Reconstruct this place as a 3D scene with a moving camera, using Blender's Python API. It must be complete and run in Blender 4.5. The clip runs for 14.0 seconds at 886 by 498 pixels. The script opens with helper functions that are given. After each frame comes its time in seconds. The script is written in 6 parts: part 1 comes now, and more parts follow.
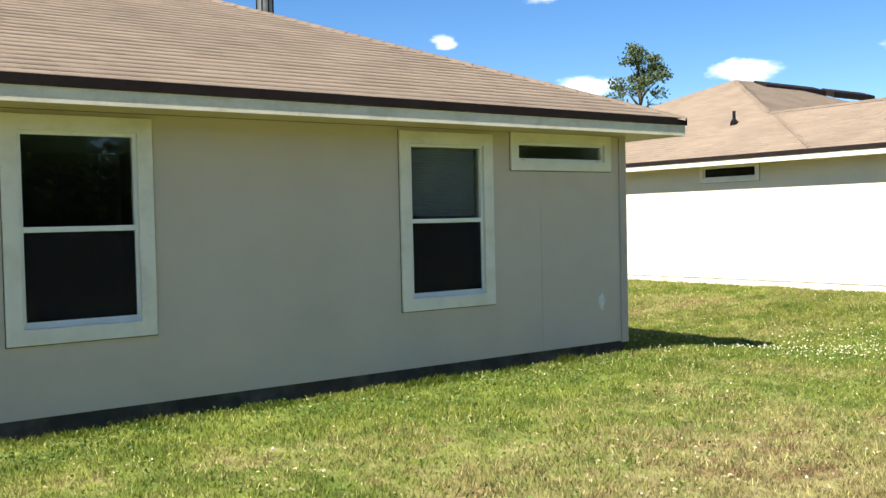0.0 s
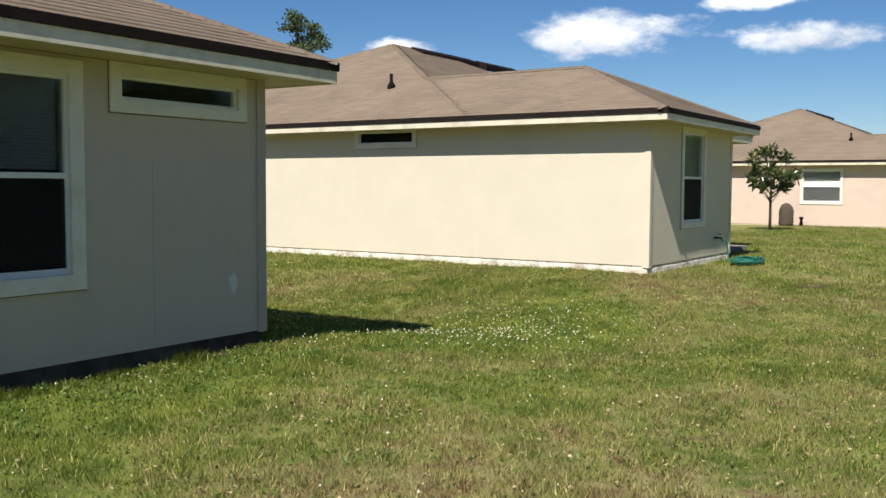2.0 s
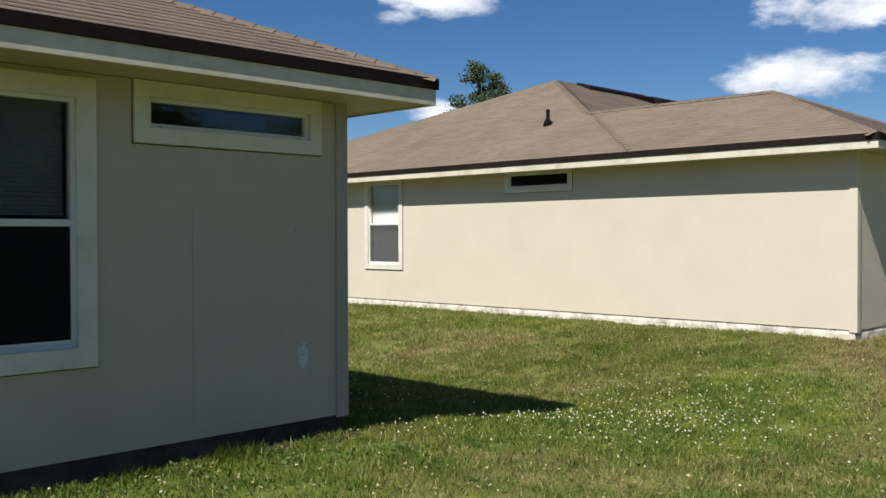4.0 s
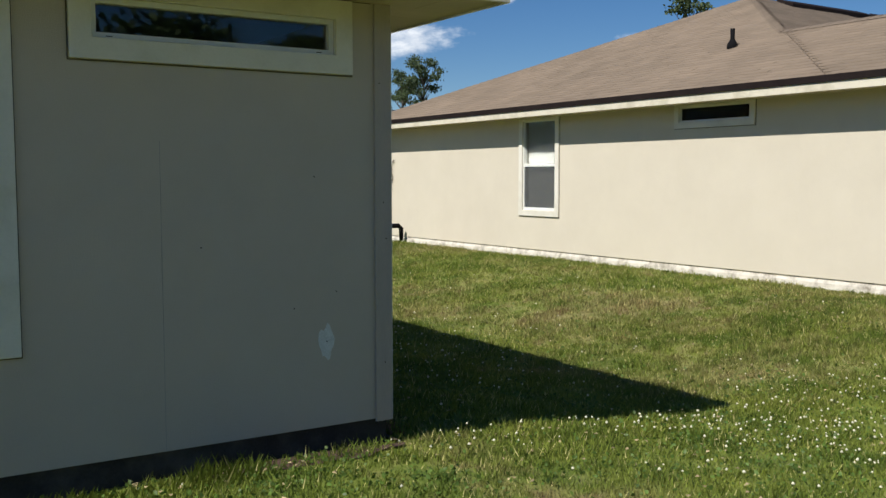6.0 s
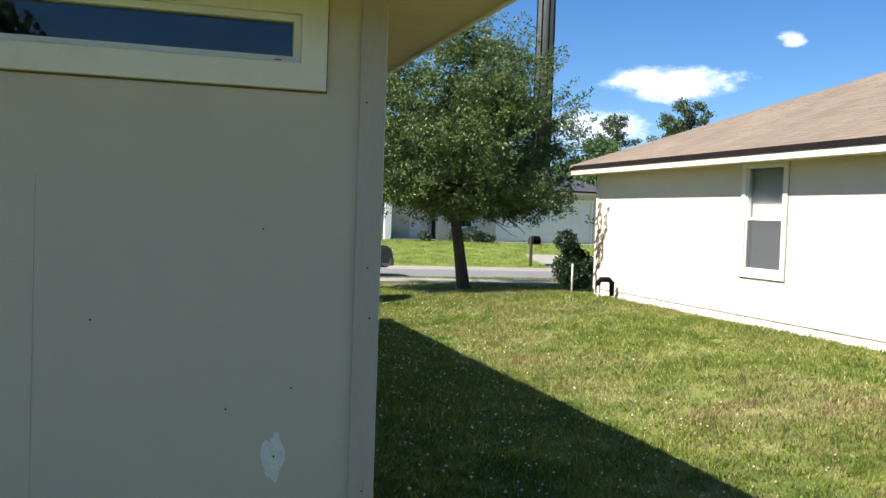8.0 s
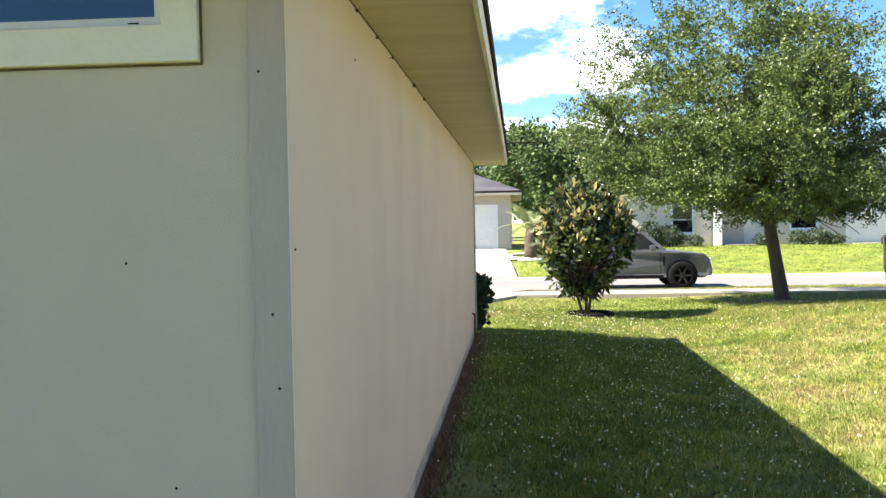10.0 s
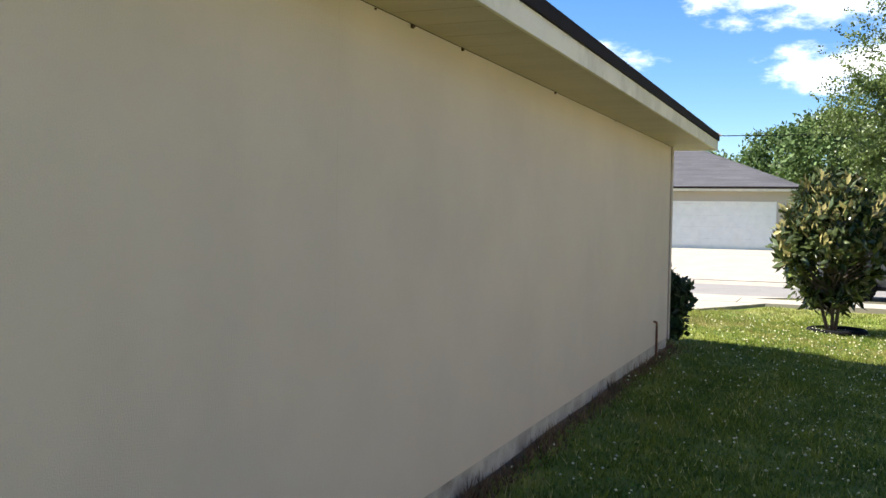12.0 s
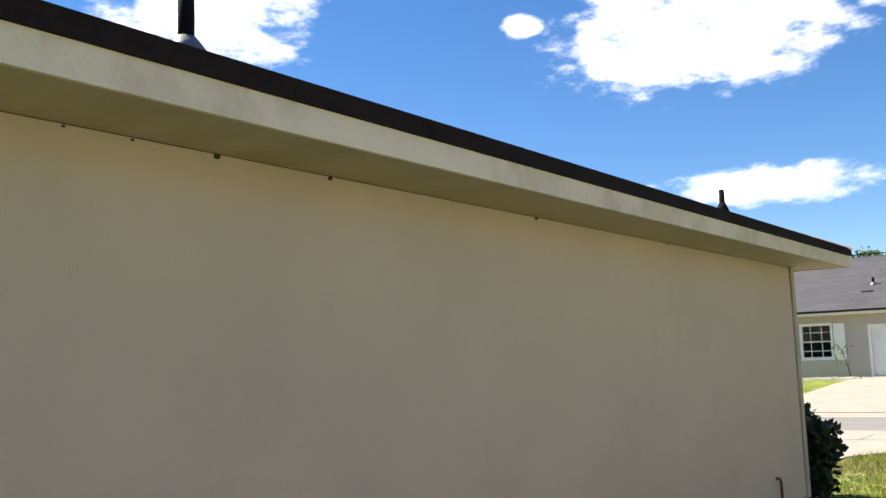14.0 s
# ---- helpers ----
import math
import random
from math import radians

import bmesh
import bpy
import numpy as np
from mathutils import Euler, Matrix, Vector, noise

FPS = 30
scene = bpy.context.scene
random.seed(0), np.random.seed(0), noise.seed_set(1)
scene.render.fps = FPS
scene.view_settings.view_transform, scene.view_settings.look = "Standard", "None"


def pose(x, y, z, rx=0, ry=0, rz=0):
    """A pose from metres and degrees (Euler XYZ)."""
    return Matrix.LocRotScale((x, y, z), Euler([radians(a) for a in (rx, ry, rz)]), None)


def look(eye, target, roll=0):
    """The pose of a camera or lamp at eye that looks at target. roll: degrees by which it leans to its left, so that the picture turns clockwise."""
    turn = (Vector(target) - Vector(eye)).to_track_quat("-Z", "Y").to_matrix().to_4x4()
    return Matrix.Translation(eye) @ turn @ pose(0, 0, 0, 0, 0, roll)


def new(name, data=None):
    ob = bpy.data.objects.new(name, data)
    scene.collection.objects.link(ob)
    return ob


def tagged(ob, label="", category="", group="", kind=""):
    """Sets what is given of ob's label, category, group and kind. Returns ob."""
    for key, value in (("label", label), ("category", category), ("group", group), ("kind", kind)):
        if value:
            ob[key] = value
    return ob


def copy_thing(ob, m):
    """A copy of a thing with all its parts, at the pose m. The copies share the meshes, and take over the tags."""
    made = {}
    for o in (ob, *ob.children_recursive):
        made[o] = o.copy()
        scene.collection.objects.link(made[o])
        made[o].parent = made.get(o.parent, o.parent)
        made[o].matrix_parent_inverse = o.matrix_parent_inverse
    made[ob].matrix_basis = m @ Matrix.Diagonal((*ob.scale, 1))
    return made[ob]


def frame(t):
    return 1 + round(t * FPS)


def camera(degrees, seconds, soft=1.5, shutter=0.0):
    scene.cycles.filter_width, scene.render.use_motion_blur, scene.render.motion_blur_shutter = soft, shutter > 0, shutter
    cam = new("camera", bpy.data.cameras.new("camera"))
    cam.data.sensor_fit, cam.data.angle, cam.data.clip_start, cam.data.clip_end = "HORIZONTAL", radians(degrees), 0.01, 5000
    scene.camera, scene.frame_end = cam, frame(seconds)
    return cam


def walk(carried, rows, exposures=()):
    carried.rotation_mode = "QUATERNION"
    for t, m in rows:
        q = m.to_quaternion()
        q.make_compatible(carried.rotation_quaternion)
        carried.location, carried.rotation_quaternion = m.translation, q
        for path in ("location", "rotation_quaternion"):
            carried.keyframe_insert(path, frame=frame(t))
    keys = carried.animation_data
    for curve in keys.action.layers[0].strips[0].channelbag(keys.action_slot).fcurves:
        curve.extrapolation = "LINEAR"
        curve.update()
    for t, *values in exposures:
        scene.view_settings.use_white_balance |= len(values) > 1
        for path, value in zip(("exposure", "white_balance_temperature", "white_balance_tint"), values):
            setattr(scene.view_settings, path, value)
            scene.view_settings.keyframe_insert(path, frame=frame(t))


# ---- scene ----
cam = camera(50.1, 14.0)

PATH = [
    (0, (-8.353, -7.791, 1.615), (-7.176, -6.176, 1.555), -1.3),
    (0.5, (-8.023, -7.433, 1.637), (-6.712, -5.928, 1.498), -1.4),
    (1, (-7.662, -7.117, 1.696), (-6.119, -5.857, 1.514), -0.5),
    (1.5, (-7.168, -6.82, 1.528), (-5.526, -5.688, 1.374), -1.0),
    (2, (-6.702, -6.512, 1.541), (-5.038, -5.411, 1.411), 0.3),
    (2.5, (-6.236, -6.376, 1.544), (-4.523, -5.357, 1.381), 0.9),
    (3, (-5.711, -6.193, 1.514), (-4.088, -5.032, 1.379), -0.6),
    (3.5, (-5.188, -5.906, 1.529), (-3.592, -4.701, 1.539), 0.3),
    (4, (-4.694, -5.727, 1.522), (-3.275, -4.318, 1.496), -0.2),
    (4.2, (-4.501, -5.622, 1.542), (-3.145, -4.156, 1.428), 0.8),
    (6.3, (-2.449, -4.745, 1.564), (-1.433, -3.027, 1.436), -0.4),
    (6.5, (-2.248, -4.693, 1.535), (-1.298, -2.936, 1.449), -0.9),
    (7, (-1.792, -4.43, 1.572), (-1.066, -2.576, 1.383), -1.3),
    (7.2, (-1.611, -4.312, 1.61), (-0.912, -2.444, 1.457), -0.2),
    (9.3, (0.151, -3.096, 1.668), (0.236, -1.099, 1.611), -0.8),
    (9.5, (0.282, -2.951, 1.675), (0.232, -0.955, 1.549), -1.9),
    (10, (0.642, -2.639, 1.666), (0.484, -0.646, 1.613), -1.1),
    (10.5, (0.988, -2.233, 1.666), (0.561, -0.28, 1.738), -4.3),
    (11, (1.293, -1.88, 1.686), (0.658, 0.016, 1.707), -2.8),
    (11.5, (1.654, -1.526, 1.617), (0.973, 0.354, 1.67), -1.8),
    (12, (1.938, -0.93, 1.608), (1.174, 0.917, 1.542), 1.0),
    (12.5, (2.097, -0.403, 1.673), (1.253, 1.41, 1.698), 0.5),
    (13, (2.398, 0.017, 1.641), (1.348, 1.715, 1.755), -1.5),
    (13.5, (2.68, 0.383, 1.678), (1.543, 2.028, 1.755), -0.7),
    (14, (2.945, 0.772, 1.679), (1.783, 2.383, 1.914), -2.1),
]
EXPOSURES = [(0, 1.37, 6500, 10), (0.5, 1.06, 6500, 10), (1, 0.6, 6500, 10), (1.5, 0.48, 6500, 10), (2, 0.44, 6450, 10), (3, 0.3, 6400, 10), (3.5, 0.24, 6300, 10), (4, 0.21, 6250, 10), (6.5, 0.2, 6200, 10), (7, 0.66, 6000, 10), (9.5, 1.55, 6530, 13), (10, 2.08, 6630, 13), (10.5, 2.08, 6630, 13), (11, 1.82, 6630, 13), (11.5, 1.68, 6580, 13), (12, 1.7, 6480, 13), (12.5, 1.76, 6430, 13), (13, 1.7, 6480, 13), (13.5, 1.68, 6480, 13), (14, 1.44, 6800, 13)]
walk(cam, [(t, look(eye, target, roll)) for t, eye, target, roll in PATH], EXPOSURES)

# ---- world, sun ----
SUN = Vector((1.0, 0.22, -1.15)).normalized()
sun_el = math.asin(-SUN.z)
sun_az = math.atan2(-SUN.x, -SUN.y)


def node(nt, kind, **inputs):
    n = nt.nodes.new(kind)
    for k, v in inputs.items():
        n.inputs[k.replace("_", " ")].default_value = v
    return n


def mathn(nt, op, a, b=None, clamp=False):
    n = nt.nodes.new("ShaderNodeMath")
    n.operation, n.use_clamp = op, clamp
    for i, v in enumerate((a, b)):
        if v is None:
            continue
        if isinstance(v, (int, float)):
            n.inputs[i].default_value = v
        else:
            nt.links.new(v, n.inputs[i])
    return n.outputs[0]


world = bpy.data.worlds.new("sky")
scene.world = world
world.use_nodes = True
wt = world.node_tree
wt.nodes.clear()
sky = wt.nodes.new("ShaderNodeTexSky")
sky.sky_type, sky.sun_disc = "NISHITA", False
sky.sun_elevation, sky.sun_rotation = sun_el, sun_az
sky.air_density, sky.dust_density, sky.ozone_density = 0.9, 0.0, 5.0
coord = wt.nodes.new("ShaderNodeTexCoord")
sep = wt.nodes.new("ShaderNodeSeparateXYZ")
wt.links.new(coord.outputs["Generated"], sep.inputs[0])
az = mathn(wt, "MULTIPLY", mathn(wt, "ARCTAN2", sep.outputs[0], sep.outputs[1]), 57.2958)
el = mathn(wt, "MULTIPLY", mathn(wt, "ARCSINE", sep.outputs[2]), 57.2958)
# fair-weather cumulus: bearing, height, half width, half height (degrees)
CLOUDS = [(36.5, 10.5, .8, .4), (44.7, 7.7, 2.3, .7), (54, 8.1, 2.0, .7), (42.5, 13.0, 1.7, .5), (66.5, 8.9, 5.2, 1.5), (77, 8.6, 4.6, .9),
          (74.2, 10.6, 3.2, .6), (45, 14, 3.6, 1.2), (68.5, 12.8, 5, 1.7), (29.7, 8.2, 3.8, 1.1), (36.3, 10.7, .9, .4), (5, 9.2, 3.4, 2.2),
          (2.0, 5.2, 5.6, 1.3), (-.9, 13, 8.2, 2.0), (.4, 8.6, 5.4, 1.4), (-19.7, 18.4, 9.2, 3.6), (-50, 21, 6.4, 3.8),
          (-30.4, 19.7, 1.4, .8), (-16.6, 9.4, 6.2, 1.2), (25.5, 5.6, 3.0, 1.3), (-9, 19, 2.4, .9), (110, 15, 7, 3), (140, 24, 9, 4),
          (-90, 30, 9, 4), (-130, 18, 10, 4), (175, 14, 8, 3)]
mask = None
for a, e, w, h in CLOUDS:
    u = mathn(wt, "MULTIPLY", mathn(wt, "SUBTRACT", az, a), 1 / w)
    v = mathn(wt, "MULTIPLY", mathn(wt, "SUBTRACT", el, e), 1 / h)
    d = mathn(wt, "SUBTRACT", 1.0, mathn(wt, "ADD", mathn(wt, "MULTIPLY", u, u), mathn(wt, "MULTIPLY", v, v)))
    mask = d if mask is None else mathn(wt, "MAXIMUM", mask, d)
mask = mathn(wt, "MAXIMUM", mask, -2.5)
sq = wt.nodes.new("ShaderNodeMapping")
sq.inputs["Scale"].default_value = (1, 1, 2.2)
wt.links.new(coord.outputs["Generated"], sq.inputs[0])
puff = node(wt, "ShaderNodeTexNoise", Scale=17.0, Detail=9.0, Roughness=0.62)
wt.links.new(sq.outputs[0], puff.inputs["Vector"])
dens = mathn(wt, "ADD", mask, mathn(wt, "MULTIPLY", mathn(wt, "SUBTRACT", puff.outputs[0], 0.5), 3.6))
cover = wt.nodes.new("ShaderNodeMapRange")
cover.interpolation_type = "SMOOTHSTEP"
wt.links.new(dens, cover.inputs["Value"])
cover.inputs["From Min"].default_value, cover.inputs["From Max"].default_value = -0.15, 1.25
shade = node(wt, "ShaderNodeTexNoise", Scale=9.0, Detail=5.0)
wt.links.new(sq.outputs[0], shade.inputs["Vector"])
tone = wt.nodes.new("ShaderNodeMix")
tone.data_type = "RGBA"
tone.inputs["A"].default_value, tone.inputs["B"].default_value = (12, 12.6, 13.6, 1), (20, 20, 19.7, 1)
ramp = wt.nodes.new("ShaderNodeMapRange")
ramp.inputs["From Min"].default_value, ramp.inputs["From Max"].default_value = 0.35, 0.6
wt.links.new(shade.outputs[0], ramp.inputs["Value"])
wt.links.new(ramp.outputs[0], tone.inputs["Factor"])
mixs = wt.nodes.new("ShaderNodeMix")
mixs.data_type = "RGBA"
wt.links.new(cover.outputs[0], mixs.inputs["Factor"])
vivid = node(wt, "ShaderNodeHueSaturation", Hue=0.503, Saturation=1.2, Value=1.26)
wt.links.new(sky.outputs[0], vivid.inputs["Color"])
wt.links.new(vivid.outputs[0], mixs.inputs["A"])
wt.links.new(tone.outputs["Result"], mixs.inputs["B"])
back = node(wt, "ShaderNodeBackground", Strength=0.050)
wt.links.new(mixs.outputs["Result"], back.inputs["Color"])
wout = wt.nodes.new("ShaderNodeOutputWorld")
wt.links.new(back.outputs[0], wout.inputs[0])

sun_data = bpy.data.lights.new("sun", "SUN")
sun_data.energy, sun_data.angle, sun_data.color = 5.0, radians(0.53), (1.0, 0.94, 0.84)
sun = new("sun", sun_data)
sun.matrix_world = look((0, 0, 30), Vector((0, 0, 30)) + SUN)


# ---- materials ----
def material(name, base, alt=None, rough=0.8, scale=8.0, fine=120.0, bump=0.15, metal=0.0, dirt=None, dirt_scale=1.2, dirt_amount=0.35, stretch=(1, 1, 1),
             per_object=0.0, per_island=0.0, spec=0.5):
    m = bpy.data.materials.new(name)
    m.use_nodes = True
    nt = m.node_tree
    b = nt.nodes["Principled BSDF"]
    b.inputs["Roughness"].default_value, b.inputs["Metallic"].default_value = rough, metal
    b.inputs["Specular IOR Level"].default_value = spec
    geo = nt.nodes.new("ShaderNodeNewGeometry")
    mp = nt.nodes.new("ShaderNodeMapping")
    mp.inputs["Scale"].default_value = stretch
    nt.links.new(geo.outputs["Position"], mp.inputs[0])

    def mixed(fac, ca, cb):
        x = nt.nodes.new("ShaderNodeMix")
        x.data_type = "RGBA"
        nt.links.new(fac, x.inputs["Factor"])
        for s, c in (("A", ca), ("B", cb)):
            if isinstance(c, tuple):
                x.inputs[s].default_value = (*c, 1)
            else:
                nt.links.new(c, x.inputs[s])
        return x.outputs["Result"]

    n1 = node(nt, "ShaderNodeTexNoise", Scale=scale, Detail=6.0, Roughness=0.6)
    nt.links.new(mp.outputs[0], n1.inputs["Vector"])
    n2 = node(nt, "ShaderNodeTexNoise", Scale=fine, Detail=3.0)
    nt.links.new(mp.outputs[0], n2.inputs["Vector"])
    fac = mathn(nt, "ADD", mathn(nt, "MULTIPLY", n1.outputs[0], 0.65), mathn(nt, "MULTIPLY", n2.outputs[0], 0.35))
    mr = nt.nodes.new("ShaderNodeMapRange")
    mr.inputs["From Min"].default_value, mr.inputs["From Max"].default_value = 0.36, 0.64
    nt.links.new(fac, mr.inputs["Value"])
    alt = alt or tuple(c * 0.88 for c in base)
    col = mixed(mr.outputs[0], base, alt)
    if dirt:
        n3 = node(nt, "ShaderNodeTexNoise", Scale=dirt_scale, Detail=5.0, Roughness=0.65)
        nt.links.new(mp.outputs[0], n3.inputs["Vector"])
        dr = nt.nodes.new("ShaderNodeMapRange")
        dr.inputs["From Min"].default_value, dr.inputs["From Max"].default_value, dr.inputs["To Max"].default_value = 0.48, 0.72, dirt_amount
        nt.links.new(n3.outputs[0], dr.inputs["Value"])
        col = mixed(dr.outputs[0], col, dirt)
    rnd = None
    if per_object:
        oi = nt.nodes.new("ShaderNodeObjectInfo")
        rnd, amt = oi.outputs["Random"], per_object
    if per_island:
        rnd, amt = geo.outputs["Random Per Island"], per_island
    if rnd is not None:
        hsv = nt.nodes.new("ShaderNodeHueSaturation")
        nt.links.new(mathn(nt, "ADD", 1 - amt, mathn(nt, "MULTIPLY", rnd, 2 * amt)), hsv.inputs["Value"])
        nt.links.new(col, hsv.inputs["Color"])
        col = hsv.outputs[0]
    nt.links.new(col, b.inputs["Base Color"])
    bp = node(nt, "ShaderNodeBump", Strength=bump, Distance=0.01)
    nt.links.new(n2.outputs[0], bp.inputs["Height"])
    nt.links.new(bp.outputs[0], b.inputs["Normal"])
    return m


WALL = material("painted_stucco_siding", (0.572, 0.503, 0.42), (0.527, 0.462, 0.385), 0.85, 1.3, 160, 0.35, dirt=(0.40, 0.36, 0.32), dirt_scale=0.9, dirt_amount=0.26)
WALL_B = material("cream_siding", (0.66, 0.60, 0.485), (0.62, 0.562, 0.452), 0.85, 1.6, 140, 0.3, dirt=(0.5, 0.45, 0.36), dirt_scale=0.7, dirt_amount=0.2)
WALL_C = material("pinkish_siding", (0.66, 0.52, 0.43), None, 0.85, 1.6, 140, 0.3)
WALL_D = material("greige_siding", (0.45, 0.405, 0.35), (0.41, 0.37, 0.32), 0.85, 2, 100, 0.3)
WALL_E = material("white_siding", (0.60, 0.54, 0.45), (0.55, 0.495, 0.41), 0.85, 2, 100, 0.3)
TRIM = material("cream_trim_paint", (0.78, 0.745, 0.66), (0.72, 0.69, 0.60), 0.55, 3, 90, 0.12, dirt=(0.42, 0.38, 0.26), dirt_scale=2.5, dirt_amount=0.4)
BOARD = material("weathered_corner_board", (0.47, 0.405, 0.355), (0.41, 0.355, 0.315), 0.7, 4, 90, 0.2, dirt=(0.30, 0.30, 0.26), dirt_scale=3, dirt_amount=0.4, stretch=(1, 1, .25))
FASCIA = material("fascia_paint", (0.72, 0.665, 0.53), (0.64, 0.59, 0.46), 0.5, 3, 60, 0.1, dirt=(0.36, 0.31, 0.2), dirt_scale=3, dirt_amount=0.45)
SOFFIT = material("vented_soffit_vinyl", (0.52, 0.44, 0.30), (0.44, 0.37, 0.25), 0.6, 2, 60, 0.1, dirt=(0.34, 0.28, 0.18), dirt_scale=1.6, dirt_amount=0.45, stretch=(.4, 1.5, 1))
WHITE = material("white_vinyl", (0.80, 0.80, 0.76), None, 0.4, 4, 60, 0.05)
DRIP = material("dark_brown_drip_edge", (0.014, 0.010, 0.0095), (0.022, 0.016, 0.015), 0.75, 5, 40, 0.1, spec=0.08)
SHINGLE = material("tan_asphalt_shingle", (0.245, 0.19, 0.14), (0.195, 0.152, 0.113), 0.95, 1.1, 260, 0.5, dirt=(0.15, 0.12, 0.09), dirt_scale=0.45, dirt_amount=0.35, per_island=0.07, spec=0.2)
SHINGLE_G = material("grey_asphalt_shingle", (0.105, 0.105, 0.115), (0.085, 0.085, 0.092), 0.95, 1.1, 200, 0.4, per_island=0.1, spec=0.2)
SLAB = material("concrete_foundation", (0.46, 0.43, 0.38), (0.30, 0.28, 0.25), 0.9, 5, 90, 0.5, dirt=(0.12, 0.10, 0.08), dirt_scale=3.0, dirt_amount=0.7)
# near-black back slab edge: soil dirt and the wall foot's shade share this colour
SLAB_A = material("dirty_shaded_foundation", (0.045, 0.040, 0.037), (0.025, 0.022, 0.02), 0.95, 5, 90, 0.5, dirt=(0.16, 0.14, 0.12), dirt_scale=2.0, dirt_amount=0.5)
SLAB_W = material("whitewashed_foundation", (0.74, 0.70, 0.61), (0.60, 0.55, 0.47), 0.9, 4, 90, 0.5, dirt=(0.17, 0.14, 0.10), dirt_scale=5.5, dirt_amount=0.85)
CONCRETE = material("pale_concrete", (0.33, 0.305, 0.25), (0.27, 0.248, 0.205), 0.9, 1.5, 120, 0.3, dirt=(0.27, 0.245, 0.20), dirt_scale=0.8, dirt_amount=0.4)
ASPHALT = material("sun_bleached_asphalt", (0.20, 0.192, 0.18), (0.165, 0.16, 0.15), 0.9, 1.0, 200, 0.4, dirt=(0.15, 0.145, 0.14), dirt_scale=0.4, dirt_amount=0.4)
BARK = material("grey_brown_bark", (0.10, 0.078, 0.058), (0.055, 0.043, 0.033), 0.95, 12, 60, 0.9, stretch=(1, 1, .3))
METAL = material("galvanised_steel", (0.22, 0.22, 0.22), (0.15, 0.15, 0.155), 0.5, 2, 50, 0.1, metal=0.6)
BLACK = material("black_rubber", (0.009, 0.009, 0.010), None, 0.85, 6, 60, 0.2, spec=0.06)
INSIDE = material("interior_plaster", (0.35, 0.33, 0.30), None, 0.9, 2, 50, 0.1)
# grey copy of the white blind: the shade of the room is put into its colour
BLIND_DIM = material("shaded_blind_vinyl", (0.42, 0.43, 0.44), (0.34, 0.35, 0.36), 0.6, 4, 40, 0.05)
BLIND = material("blind_vinyl", (0.66, 0.66, 0.62), None, 0.5, 4, 40, 0.05)
RUST = material("rusty_pipe", (0.22, 0.09, 0.05), (0.12, 0.05, 0.03), 0.9, 9, 70, 0.4)
PATCH = material("white_patch_filler", (0.78, 0.79, 0.78), (0.6, 0.6, 0.58), 0.8, 22, 90, 0.4)
CAR = material("grey_car_paint", (0.10, 0.105, 0.118), (0.09, 0.095, 0.107), 0.3, 2, 20, 0.0, metal=0.2)
HOSE = material("green_hose", (0.02, 0.16, 0.11), None, 0.5, 6, 30, 0.1)
MULCH = material("dark_mulch", (0.05, 0.030, 0.021), (0.085, 0.048, 0.031), 0.95, 14, 80, 0.8)


def leafy(name, a, b, rough=0.55, amount=0.3, trans=0.35):
    m = material(name, a, b, rough, 2.2, 30, 0.1, per_island=amount, spec=0.4)
    nt = m.node_tree
    bs = nt.nodes["Principled BSDF"]
    tr = nt.nodes.new("ShaderNodeBsdfTranslucent")
    nt.links.new(bs.inputs["Base Color"].links[0].from_socket, tr.inputs[0])
    mx = node(nt, "ShaderNodeMixShader", Fac=trans)
    nt.links.new(bs.outputs[0], mx.inputs[1])
    nt.links.new(tr.outputs[0], mx.inputs[2])
    nt.links.new(mx.outputs[0], nt.nodes["Material Output"].inputs[0])
    return m


OAK = leafy("oak_leaf", (0.145, 0.20, 0.05), (0.062, 0.096, 0.027), 0.42, 0.45, 0.28)
WEED = leafy("weed_leaf", (0.125, 0.20, 0.035), (0.075, 0.135, 0.025), 0.5, 0.4, 0.3)
MAGNOLIA = leafy("magnolia_leaf", (0.085, 0.11, 0.04), (0.03, 0.045, 0.016), 0.22, 0.35, 0.15)
# young leaf colour, lightened so that it also paints highlights on the crown
MAG_TIP = leafy("magnolia_young_leaf_and_glint", (0.38, 0.34, 0.14), (0.24, 0.21, 0.075), 0.3, 0.3, 0.3)
HEDGE = leafy("hedge_leaf", (0.04, 0.065, 0.022), (0.025, 0.045, 0.016), 0.5, 0.35, 0.2)
FOREST = leafy("forest_leaf", (0.10, 0.16, 0.045), (0.06, 0.105, 0.03), 0.7, 0.3, 0.25)
PINE = leafy("pine_needles", (0.07, 0.095, 0.035), (0.045, 0.07, 0.028), 0.7, 0.3, 0.2)
PALM = leafy("palm_frond", (0.27, 0.30, 0.13), (0.18, 0.21, 0.085), 0.6, 0.25, 0.25)
CLOVER = leafy("clover_flower", (0.86, 0.83, 0.66), (0.74, 0.72, 0.52), 0.8, 0.12, 0.2)


